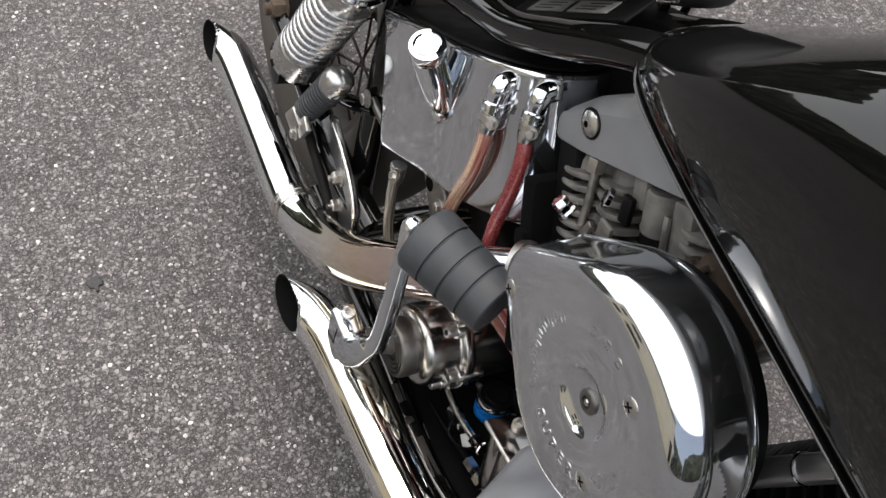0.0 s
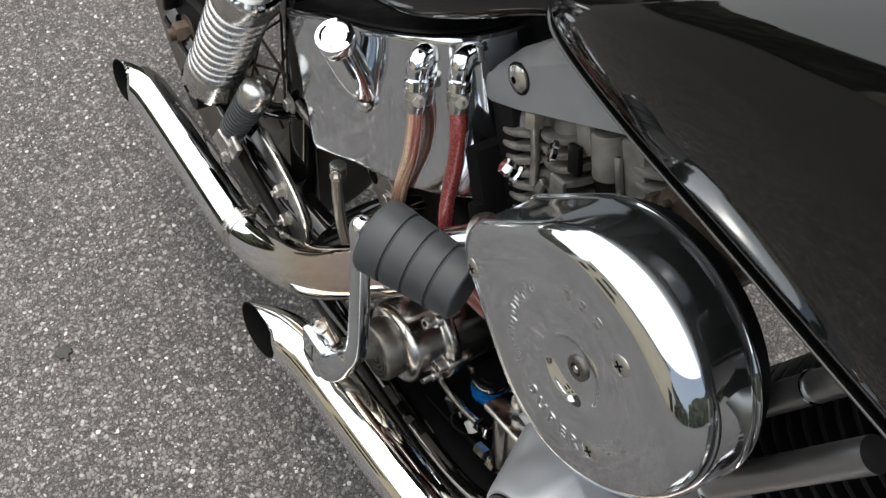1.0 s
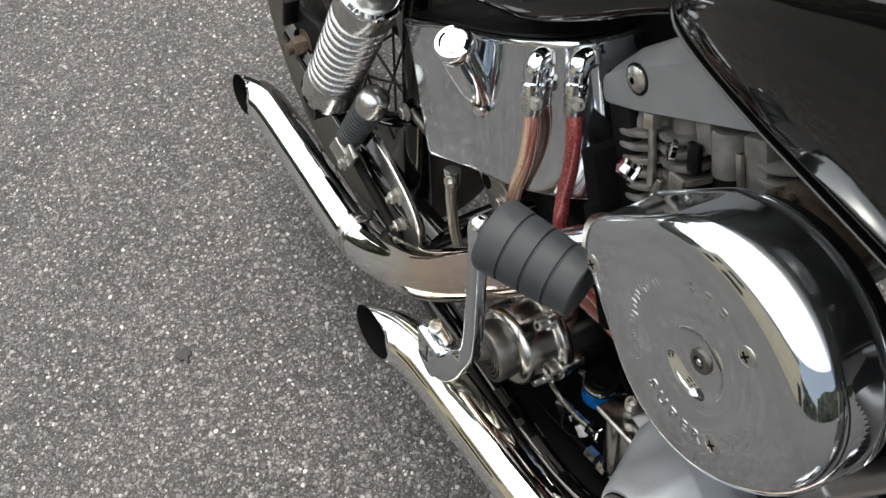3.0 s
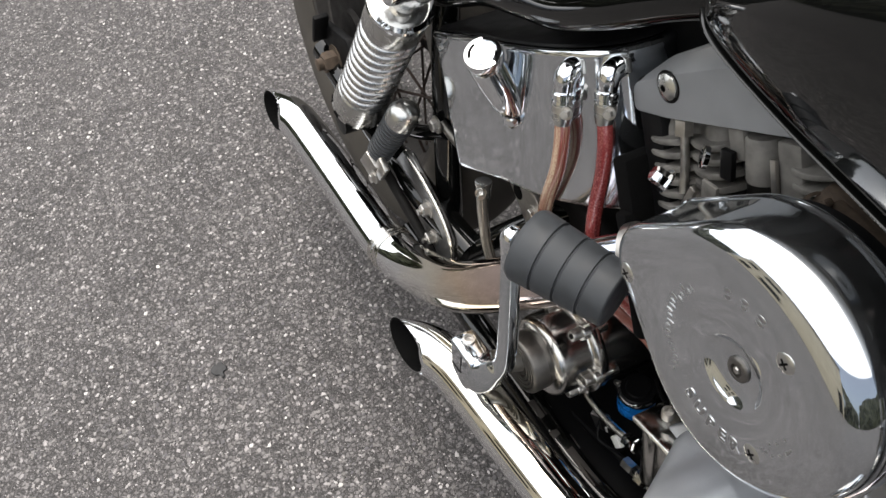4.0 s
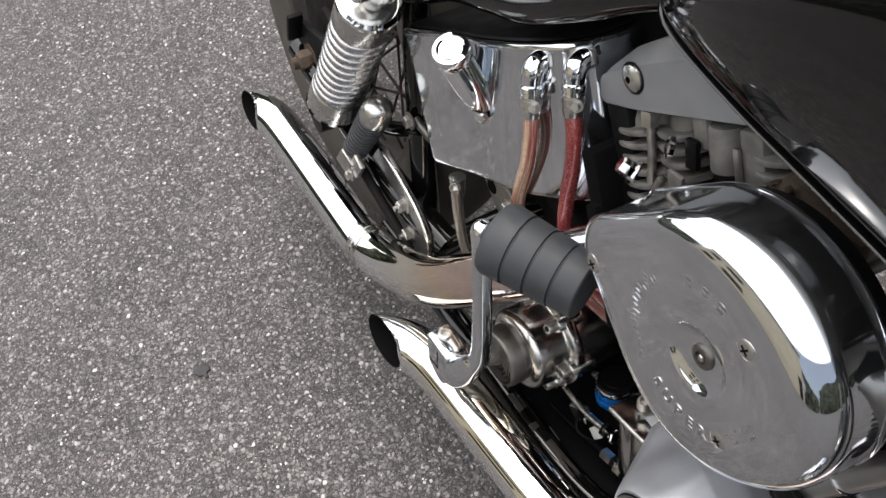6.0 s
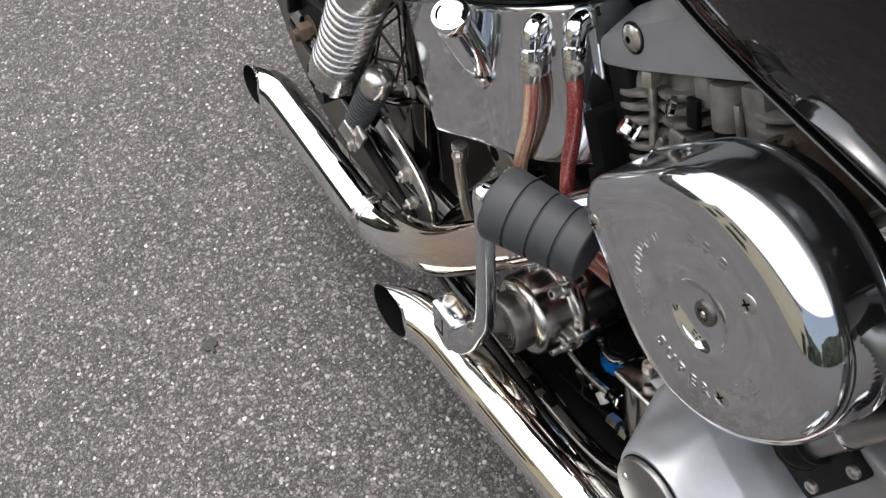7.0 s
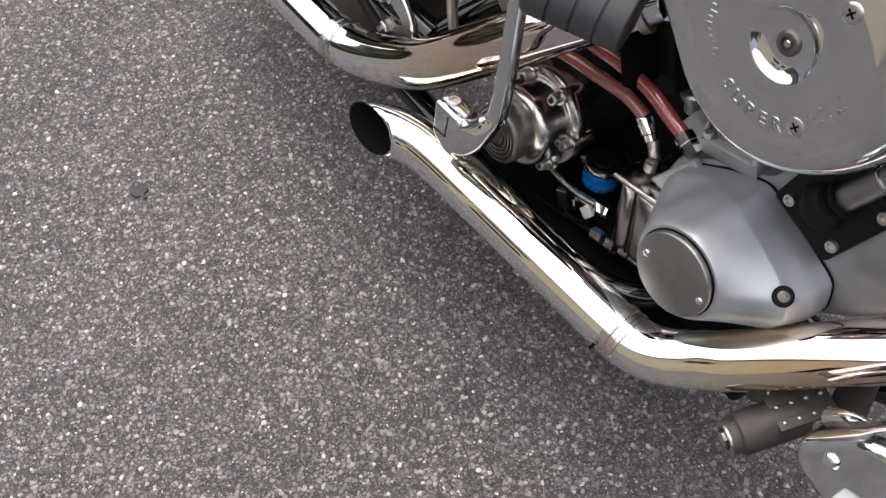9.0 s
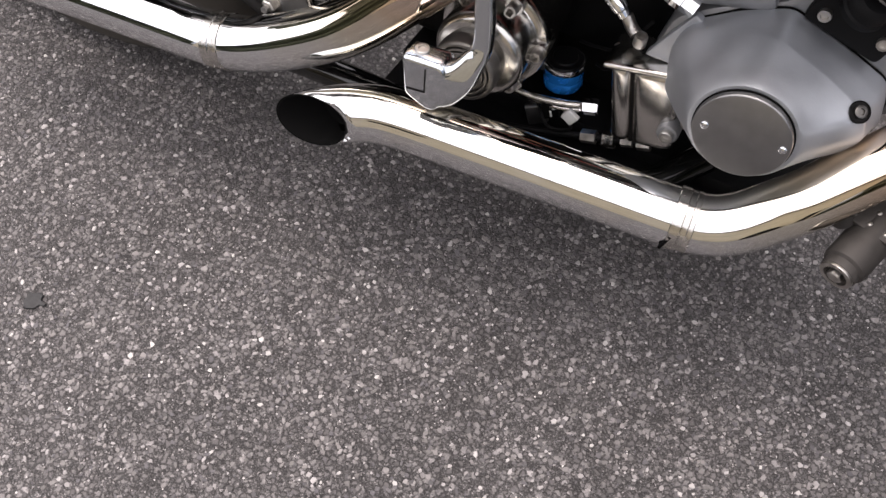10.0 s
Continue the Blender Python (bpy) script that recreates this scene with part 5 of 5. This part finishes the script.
    part("kick_pedal", lathe(prof, a, d, 40), RUBBER, bike, "ribbed black rubber kick-start pedal, folded in", sharp=28)


build_kicker()


def build_rear():
    # gearbox and dark mounts
    part("gearbox", box((-0.235, 0.050, 0.30), (0.22, 0.14, 0.19), bevel=0.02, segs=3), DARK_METAL, bike, "dark gearbox casing")
    part("gearbox_side", box((-0.06, 0.075, 0.33), (0.14, 0.09, 0.24), bevel=0.01), BLACK_SATIN, bike, "black engine mount plate")
    part("engine_cradle", box((-0.04, 0.035, 0.165), (0.46, 0.14, 0.05), bevel=0.008), BLACK_SATIN, bike, "black engine cradle")
    pl = part("skid_plate", box((-0.075, -0.055, 0.166), (0.40, 0.085, 0.008), (0, -2, 0), 0.003), BLACK_SATIN, bike, "black lower engine plate with slots")
    # bright steel insets stand in for lit road showing through the slots
    for x in (-0.16, -0.10, -0.04):
        part("slot", box((x, -0.082, 0.1715 + 0.035 * (x + 0.075)), (0.020, 0.006, 0.002), (0, -2, 0), 0.0006), STEEL, pl, "bright inset standing for lit road seen through a slot")
    part("sump", box((-0.12, 0.080, 0.215), (0.20, 0.10, 0.07), bevel=0.01), DARK_METAL, bike, "oily dark sump")
    # black fillers added to darken the open space round the rear cylinder
    part("gap_filler", box((-0.150, 0.055, 0.610), (0.20, 0.05, 0.20), (0, -24, 0), 0.008), BLACK_SATIN, bike, "added black filler for the dark space under the seat")
    part("rear_gap_filler", box((-0.118, 0.030, 0.500), (0.030, 0.12, 0.26), (0, -30, 0), 0.006), BLACK_SATIN, bike, "added black filler behind the rear cylinder")
    # two black blocks added to keep bright reflections off the oil tank's front
    part("lower_reflection_block", box((-0.108, -0.002, 0.445), (0.016, 0.12, 0.13), (0, -30, 0), 0.004), SOOT_AND_SHADE, bike, "added black plate that darkens the gap below the rear cylinder")
    part("reflection_block", box((-0.142, -0.031, 0.500), (0.022, 0.046, 0.100), (0, -30, 0), 0.005), SOOT_AND_SHADE, bike, "added black block that darkens the oil tank's reflections")
    f = new("frame")
    f.parent = bike
    f["label"] = "black painted tubular frame"
    tube = lambda pts, r, **k: part("tube", sweep(pts, r, 20, 8, **k), BLACK_GLOSS, f)
    tube([(-0.55, -0.085, 0.535), (-0.455, -0.075, 0.548), (-0.385, -0.065, 0.588), (-0.322, -0.060, 0.612), (-0.266, -0.060, 0.636), (-0.203, -0.058, 0.679), (-0.116, -0.050, 0.742), (0.0, -0.03, 0.80)], 0.0165)
    tube([(-0.55, 0.085, 0.535), (-0.385, 0.065, 0.588), (-0.266, 0.060, 0.636), (-0.116, 0.050, 0.742), (0.0, 0.03, 0.80)], 0.0165)
    tube([(-0.47, -0.062, 0.52), (-0.445, -0.070, 0.42), (-0.424, -0.075, 0.338), (-0.405, -0.078, 0.25), (-0.395, -0.08, 0.17)], 0.0165)
    tube([(-0.48, -0.095, 0.155), (-0.345, -0.10, 0.175), (-0.2, -0.10, 0.176), (-0.05, -0.098, 0.176), (0.03, -0.075, 0.18), (0.08, -0.02, 0.2)], 0.0165)
    tube([(-0.345, 0.10, 0.175), (-0.2, 0.10, 0.176), (0.2, 0.09, 0.176), (0.30, 0.08, 0.22)], 0.0165)
    tube([(-0.54, -0.090, 0.30), (-0.47, -0.085, 0.34), (-0.42, -0.08, 0.38)], 0.010)
    tube([(-0.345, -0.09, 0.25), (-0.29, -0.04, 0.33), (-0.25, 0.0, 0.37)], 0.014)
    sw = part("swingarm", sweep([(-0.33, -0.088, 0.262), (-0.45, -0.100, 0.268), (-0.60, -0.100, 0.275), (-0.74, -0.098, 0.282)], 0.019, 20), BLACK_GLOSS, bike, "black tubular swingarm")
    part("swingarm_far_side", sweep([(-0.33, 0.088, 0.262), (-0.45, 0.100, 0.268), (-0.74, 0.098, 0.282)], 0.019, 20), BLACK_GLOSS, sw)
    part("axle_plate", plate(rounded([(-0.755, 0.325), (-0.765, 0.245), (-0.68, 0.245), (-0.64, 0.335), (-0.66, 0.352)], 0.008), -0.088, -0.100, 0.002), BLACK_SATIN, sw)
    part("adjuster_tab", box((-0.728, -0.108, 0.330), (0.008, 0.022, 0.045), (0, 12, 0), 0.002), BLACK_SATIN, sw)
    part("axle_nut", hex_bolt((-0.697, -0.100, 0.294), OUT, 0.0150, 0.019), RUSTY, sw, "rusty axle nut")
    part("axle_stub", lathe([(0, 0), (0.0085, 0), (0.0085, 0.009), (0.007, 0.010), (0, 0.010)], (-0.697, -0.119, 0.294), OUT, 16), RUSTY, sw)
    # small lug plate over the gearbox
    lug = part("mount_lug", plate(rounded([(-0.322, 0.378), (-0.300, 0.362), (-0.262, 0.335), (-0.252, 0.385), (-0.275, 0.400)], 0.006), -0.050, -0.056, 0.0015), STEEL, bike, "slotted steel mounting lug")
    # black disc painted as the shaded hole
    part("lug_hole", lathe([(0.0095, 0.0003), (0.0062, 0.0008), (0.006, -0.001), (0, -0.001)], (-0.302, -0.056, 0.378), OUT, 24), SOOT_AND_SHADE, lug)
    part("lug_bolt", hex_bolt((-0.270, -0.056, 0.375), OUT, 0.006, 0.005), STEEL, lug)


build_rear()


def build_rail_details():
    # grey boxes stand in for the road seen through slots in the rail
    for x, y, w in ((-0.146, -0.103, 0.026), (-0.110, -0.1030, 0.010), (-0.062, -0.098, 0.052)):
        part("rail_slot_patch", box((x, y, 0.1908), (w, 0.0105, 0.0030), (0, 0, 4), 0.0014), PEG_GREY, bike, "grey patch standing for road seen through a rail slot")
    rod = part("brace_rod", sweep([(-0.424, -0.086, 0.392), (-0.390, -0.078, 0.380), (-0.360, -0.062, 0.365)], 0.0055, 14), HUB_STEEL, bike, "dark steel brace rod")
    part("bolt", hex_bolt((-0.424, -0.092, 0.392), OUT, 0.0075, 0.007), STEEL, rod)


build_rail_details()


def build_wheel():
    w = new("rear_wheel")
    w.parent = bike
    w["label"] = "spoked rear wheel with a black tyre"
    c = Vector((-0.722, 0.004, 0.312))
    ax = (0, 1, 0)
    prof = [(0.212, -0.048), (0.235, -0.060), (0.265, -0.063), (0.292, -0.056), (0.308, -0.040), (0.315, -0.018), (0.317, 0.0), (0.315, 0.018), (0.308, 0.040), (0.292, 0.056), (0.265, 0.063), (0.235, 0.060), (0.212, 0.048), (0.206, 0.0), (0.212, -0.048)]
    bm = lathe(prof[:-1], c, ax, 72)
    part("tyre", bm, TYRE, w)
    part("rim", lathe([(0.203, -0.046), (0.216, -0.047), (0.217, -0.043), (0.205, -0.036), (0.196, -0.022), (0.190, 0.0), (0.196, 0.022), (0.205, 0.036), (0.217, 0.043), (0.216, 0.047), (0.203, 0.046), (0.200, 0.03), (0.200, -0.03)], c, ax, 72), PEG_GREY, w)
    part("hub", lathe([(0.0, -0.07), (0.03, -0.07), (0.032, -0.062), (0.095, -0.060), (0.100, -0.056), (0.100, -0.044), (0.060, -0.040), (0.035, -0.02), (0.035, 0.04), (0.06, 0.045), (0.06, 0.055), (0, 0.055)], c, ax, 48), DARK_METAL, w, "dull grey hub and brake drum")
    for k in range(40):
        side = 1 if k % 2 else -1
        a0 = 2 * math.pi * k / 40
        a1 = a0 + (0.55 if (k // 2) % 2 else -0.55)
        r0 = 0.057 if side > 0 else 0.094
        p = c + Vector((r0 * math.cos(a1), side * 0.045, r0 * math.sin(a1)))
        q = c + Vector((0.198 * math.cos(a0), side * 0.008, 0.198 * math.sin(a0)))
        part("spoke", sweep([tuple(p), tuple(q)], 0.0021, 8, smooth=False), SPOKE, w)


build_wheel()


def build_shock():
    a, b = Vector((-0.446, -0.128, 0.552)), Vector((-0.578, -0.128, 0.294))
    d = (b - a).normalized()
    s = new("shock_absorber")
    s.parent = bike
    s["label"] = "chrome rear shock absorber with an exposed coil spring"
    L = (b - a).length
    part("upper_cover", lathe([(0.010, -0.006), (0.024, -0.004), (0.031, 0.0), (0.0335, 0.002), (0.0340, 0.006), (0.0340, 0.040), (0.033, 0.042), (0.02, 0.042)], a, d, 40), SHOCK_GREY, s, "smooth grey chromed shroud")
    part("top_ring", lathe([(0.030, 0.0), (0.0352, 0.001), (0.0362, 0.004), (0.0352, 0.007), (0.030, 0.008)], a - d * 0.002, d, 40), CHROME, s)
    part("lower_cover", lathe([(0.02, 0.196), (0.0325, 0.196), (0.0342, 0.198), (0.0345, 0.202), (0.0350, 0.240), (0.0350, 0.246), (0.033, 0.248), (0.012, 0.249), (0.012, 0.30)], a, d, 40), SHOCK_GREY, s, "dull chromed lower shroud")
    low = [o for o in s.children if o.name.startswith("lower_cover")][0]
    turn = d.to_track_quat("Z", "Y").to_matrix().to_4x4()
    for k in range(10):
        an = 2 * math.pi * (k + 0.3) / 10
        bm = box((0, 0, 0), (0.009, 0.003, 0.004), bevel=0)
        bmesh.ops.transform(bm, verts=bm.verts, matrix=Matrix.Translation(a) @ turn @ Matrix.Rotation(an, 4, "Z") @ pose(0, -0.0345, 0.2435))
        # black box in place of a cut, for the notch's shade
        part("notch", bm, SOOT_AND_SHADE, low)
    n, turns = 400, 10.5
    pts = []
    q = d.to_track_quat("Z", "Y").to_matrix()
    for k in range(n + 1):
        t = k / n
        an = 2 * math.pi * turns * t
        pts.append(tuple(a + q @ Vector((0.0278 * math.cos(an), 0.0278 * math.sin(an), 0.040 + 0.160 * t))))
    part("spring", sweep(pts, 0.0060, 12, 1, smooth=False), SPRING_STEEL, s, "dull chrome coil spring")
    part("damper", sweep([tuple(a + d * 0.02), tuple(a + d * 0.29)], 0.016, 20, smooth=False), DARK_METAL, s)
    part("lower_eye", sweep([(b.x - 0.005, -0.145, b.z - 0.005), (b.x - 0.005, -0.100, b.z - 0.005)], 0.017, 24, smooth=False), DARK_METAL, s)
    part("top_cap", lathe([(0.0, -0.004), (0.016, -0.004), (0.0195, -0.002), (0.0208, 0.002), (0.0208, 0.066), (0.0, 0.066)], (-0.399, -0.168, 0.614), (0.0, 1, 0.0), 40), CHROME, s, "chrome cap over the upper stud")
    part("cap_neck", sweep([(-0.402, -0.128, 0.600), (-0.436, -0.128, 0.566)], 0.017, 24, smooth=False), CHROME_WORN, s)
    part("cap_knob", lathe([(0, 0), (0.009, 0), (0.009, 0.008), (0.006, 0.012), (0, 0.013)], (-0.424, -0.150, 0.590), (-0.8, -0.5, 0.2), 20), CHROME, s)


build_shock()


def build_pillion_peg():
    p = new("pillion_peg")
    p.parent = bike
    p["label"] = "folded pillion foot peg, ribbed rubber with a chrome end"
    a, b = Vector((-0.494, -0.133, 0.305)), Vector((-0.452, -0.116, 0.402))
    d = (b - a).normalized()
    prof = [(0, 0), (0.010, 0), (0.0150, 0.002)]
    for i in range(11):
        h = 0.003 + i * 0.0073
        r = 0.0150 + 0.0003 * i
        prof += [(r, h), (r + 0.0014, h + 0.0016), (r + 0.0014, h + 0.0046), (r - 0.0016, h + 0.0062)]
    prof += [(0.015, 0.084), (0, 0.084)]
    part("grip", lathe(prof, a, d, 32), RUBBER, p, sharp=60)
    part("end_cap", lathe([(0.0150, 0.082), (0.0190, 0.083), (0.0196, 0.089), (0.0192, 0.098), (0.0164, 0.106), (0.0105, 0.1112), (0.004, 0.1128), (0, 0.1133)], a, d, 36), SHOCK_GREY, p)
    part("clevis", box((-0.492, -0.139, 0.296), (0.026, 0.024, 0.030), (0, 28, 10), 0.003), STEEL, p)
    part("clevis_arm", box((-0.472, -0.140, 0.300), (0.020, 0.008, 0.034), (0, 28, 0), 0.002), STEEL, p)
    part("clevis_bolt", hex_bolt((-0.470, -0.150, 0.292), OUT, 0.006, 0.006), STEEL, p)
    part("stay", sweep([(-0.495, -0.130, 0.285), (-0.44, -0.125, 0.262), (-0.39, -0.120, 0.238), (-0.37, -0.118, 0.225)], 0.0065, 12), DARK_METAL, p)
    br = part("peg_bracket", plate(rounded([(-0.497, 0.278), (-0.470, 0.322), (-0.455, 0.330), (-0.421, 0.316), (-0.372, 0.299), (-0.342, 0.274), (-0.338, 0.240), (-0.356, 0.207), (-0.380, 0.205), (-0.425, 0.240), (-0.462, 0.262)], 0.012), -0.104, -0.111, 0.002), SATIN_ALU, bike, "bright alloy peg bracket with two bolts")
    part("rim_edge", sweep([(-0.466, -0.110, 0.322), (-0.421, -0.110, 0.314), (-0.374, -0.110, 0.297), (-0.345, -0.110, 0.272), (-0.341, -0.110, 0.242), (-0.356, -0.110, 0.212)], 0.0035, 12), CHROME_WORN, br)
    for x, z in ((-0.402, 0.2817), (-0.388, 0.2445)):
        part("bolt", hex_bolt((x, -0.111, z), OUT, 0.0085, 0.009), STEEL, br)
        part("bolt_end", lathe([(0, 0), (0.004, 0), (0.0038, 0.005), (0, 0.005)], (x, -0.121, z), OUT, 14), STEEL, br)
    part("clip", box((-0.455, -0.105, 0.395), (0.030, 0.006, 0.012), (0, 40, 0), 0.002), STEEL, bike, "bent steel clip")


build_pillion_peg()


def build_seat():
    out = even(rounded([(0.0, 0.135), (-0.36, 0.150), (-0.36, -0.150), (0.0, -0.135)], 0.07, 10), 100)
    turn = Matrix.Rotation(radians(-14), 2)
    out = [tuple(turn @ Vector(q) + Vector((-0.207, -0.020))) for q in out]
    if sum(p[0] * q[1] - q[0] * p[1] for p, q in zip(out, out[1:])) < 0:
        out = out[::-1]
    bm = bmesh.new()
    rings = []
    for inset, z in ((0.02, 0.716), (0.003, 0.716), (0.0, 0.719), (0.0, 0.730), (0.004, 0.732), (-0.002, 0.736), (-0.006, 0.750), (-0.006, 0.785), (0.002, 0.805), (0.020, 0.818), (0.06, 0.822)):
        ring = []
        for p in offset_line(out, inset):
            ring.append(bm.verts.new((p.x, p.y, z)))
        rings.append(ring)
    for u, v in zip(rings, rings[1:]):
        for k in range(100):
            bm.faces.new((u[k], u[(k + 1) % 100], v[(k + 1) % 100], v[k]))
    bm.faces.new(rings[0])
    bm.faces.new(rings[-1])
    seat = part("seat", bm, VINYL, bike, "black vinyl solo seat", sharp=50)
    for y in (0.055, 0.085):
        part("seat_post", sweep([(-0.225, y, 0.64), (-0.227, y, 0.722)], 0.006, 14, smooth=False), CHROME_WORN, seat)
    part("seat_pan", box((-0.42, 0.02, 0.708), (0.26, 0.18, 0.012), (0, 0, -14), 0.004), BLACK_SATIN, seat)
    part("battery_cover", box((-0.315, 0.035, 0.618), (0.17, 0.10, 0.05), (0, -24, 0), 0.006), BLACK_SATIN, bike, "scuffed black battery cover")
    tilt = Matrix.Translation((-0.245, -0.022, 0.674)) @ Matrix.Rotation(radians(-39), 4, "Y") @ Matrix.Rotation(radians(28), 4, "X")
    strap = part("battery_strap", box((0, 0, 0), (0.185, 0.034, 0.003), bevel=0.001), BLACK_SATIN, bike, "scuffed grey battery strap")
    strap.matrix_local = tilt
    for x in (-0.036, 0.030):
        lab = part("label_plate", box((x, 0.000, 0.0022), (0.058, 0.018, 0.0012), bevel=0.0004), LABEL_GREY, strap, "faded grey label plate")
        for j in range(3):
            part("print_line", box((x + 0.006 * (j - 1), -0.0045 + 0.0045 * j, 0.0029), (0.030 + 0.007 * (j % 2), 0.0010, 0.0004), bevel=0), BLACK_SATIN, lab)
    part("strap_rod", sweep([(-0.325, 0.006, 0.622), (-0.17, 0.006, 0.744)], 0.0022, 10, smooth=False), CHROME_WORN, bike, "thin bright battery rod")


build_seat()


def build_front_control():
    p = new("front_peg")
    p.parent = bike
    p["label"] = "worn grey foot peg with a dimpled tread plate"
    o, ax = Vector((0.226, -0.146, 0.242)), Vector((0.31, 0.90, 0.30)).normalized()
    part("sleeve", lathe([(0.0, 0.003), (0.0100, 0.003), (0.0105, 0.0015), (0.0150, 0.0), (0.0165, 0.0012), (0.0170, 0.004), (0.0170, 0.009), (0.0200, 0.011), (0.0208, 0.014), (0.0208, 0.075), (0, 0.075)], o, ax, 36), PEG_GREY, p)
    part("end_ring", lathe([(0.0115, 0.0), (0.0158, 0.0), (0.0162, 0.001), (0.0158, 0.003), (0.0115, 0.003)], tuple(o + ax * 0.0015), tuple(-ax), 32), STEEL, p)
    part("end_bolt", hex_bolt(tuple(o + ax * 0.003), tuple(-ax), 0.0075, 0.006, False), STEEL, p)
    side = ax.cross(Vector((0, 0, 1))).normalized()
    up = side.cross(ax).normalized()
    m = Matrix((side, ax, up)).transposed().to_4x4()
    m.translation = o + ax * 0.072 + up * 0.017 - side * 0.006
    tread = part("tread_plate", box((0.0, 0.0, 0.0), (0.046, 0.058, 0.005), bevel=0.0015), PEG_GREY, p)
    tread.matrix_local = m
    for i in range(3):
        for j in range(4):
            part("stud", dome_bolt((-0.016 + 0.016 * i, -0.022 + 0.0145 * j, 0.0022), (0, 0, 1), 0.0026, 0.0020), STEEL, tread)
    lug = part("lug", lathe([(0, 0), (0.010, 0), (0.011, 0.002), (0.011, 0.016), (0.009, 0.018), (0, 0.018)], tuple(o + ax * 0.044 - side * 0.026 + up * 0.008), tuple(up - side * 0.5), 24), PEG_GREY, p)
    part("lug_bolt", dome_bolt(tuple(o + ax * 0.044 - side * 0.034 + up * 0.024), tuple(up - side * 0.5), 0.0048, 0.004), CHROME, lug)
    part("arm", box(tuple(o + ax * 0.130 - up * 0.010), (0.034, 0.09, 0.026), (0, -20, 20), 0.008), PEG_GREY, p)
    b = new("brake_pedal")
    b.parent = bike
    b["label"] = "polished brake pedal and cylinder cover"
    part("pad", plate(rounded([(0.270, 0.332), (0.282, 0.312), (0.345, 0.300), (0.40, 0.330), (0.40, 0.42), (0.31, 0.400)], 0.020, 8), -0.120, -0.165, 0.008), CHROME_COVER, b, sharp=60)
    part("lever", sweep([(0.272, -0.108, 0.322), (0.284, -0.112, 0.340), (0.302, -0.115, 0.352), (0.325, -0.117, 0.357), (0.36, -0.120, 0.352), (0.40, -0.122, 0.34)], 0.009, 20), CHROME, b)
    part("bolt", dome_bolt((0.300, -0.165, 0.352), OUT, 0.008, 0.005), CHROME, b)
    part("block", box((0.36, -0.165, 0.315), (0.07, 0.035, 0.045), (0, -20, 0), 0.004), POLISHED, b)


build_front_control()


def build_front_end():
    """The unseen front, added to shade the road; it also holds the motorcycle up."""
    w = new("front_wheel")
    w.parent = bike
    w["label"] = "unseen spoked front wheel with a black tyre, added for its shade"
    c, ax = Vector((0.92, 0.0, 0.315)), (0, 1, 0)
    part("tyre", lathe([(0.238, -0.034), (0.258, -0.046), (0.285, -0.046), (0.306, -0.034), (0.317, -0.012), (0.317, 0.012), (0.306, 0.034), (0.285, 0.046), (0.258, 0.046), (0.238, 0.034)], c, ax, 64), RUBBER, w)
    part("rim", lathe([(0.228, -0.034), (0.242, -0.035), (0.232, -0.020), (0.222, 0.0), (0.232, 0.020), (0.242, 0.035), (0.228, 0.034), (0.218, 0.0)], c, ax, 64), CHROME_WORN, w)
    part("hub", lathe([(0, -0.06), (0.03, -0.06), (0.03, -0.05), (0.05, -0.045), (0.05, -0.038), (0.028, -0.03), (0.028, 0.03), (0.05, 0.038), (0.05, 0.045), (0.03, 0.05), (0.03, 0.06), (0, 0.06)], c, ax, 32), CAST, w)
    for k in range(40):
        side = 1 if k % 2 else -1
        a0 = 2 * math.pi * k / 40
        a1 = a0 + (0.5 if (k // 2) % 2 else -0.5)
        p = c + Vector((0.047 * math.cos(a1), side * 0.041, 0.047 * math.sin(a1)))
        q = c + Vector((0.226 * math.cos(a0), side * 0.006, 0.226 * math.sin(a0)))
        part("spoke", sweep([tuple(p), tuple(q)], 0.0021, 6, smooth=False), SPOKE, w)
    fork = new("fork")
    fork.parent = bike
    fork["label"] = "unseen chrome telescopic fork with black yokes, added for its shade"
    for y in (-0.095, 0.095):
        part("slider", sweep([(0.92, y, 0.315), (0.80, y, 0.60)], 0.026, 20, smooth=False), POLISHED, fork)
        part("stanchion", sweep([(0.80, y, 0.60), (0.62, y, 1.03)], 0.019, 20, smooth=False), CHROME, fork)
    part("axle", sweep([(0.92, -0.125, 0.315), (0.92, 0.125, 0.315)], 0.010, 16, smooth=False), STEEL, fork)
    for x, z in ((0.70, 0.83), (0.63, 1.00)):
        part("yoke", box((x, 0, z), (0.07, 0.25, 0.03), (0, -22, 0), 0.008), BLACK_GLOSS, fork)
    part("head_tube", sweep([(0.64, 0, 0.80), (0.56, 0, 0.99)], 0.032, 20, smooth=False), BLACK_GLOSS, bike, "black steering head")
    for y in (-0.07, 0.07):
        part("down_tube", sweep([(0.60, 0.3 * y, 0.86), (0.54, 0.6 * y, 0.62), (0.47, 0.7 * y, 0.36), (0.42, 0.7 * y, 0.24), (0.36, 0.8 * y, 0.18)], 0.0165, 18), BLACK_GLOSS, bike, "black frame down tube")


build_front_end()
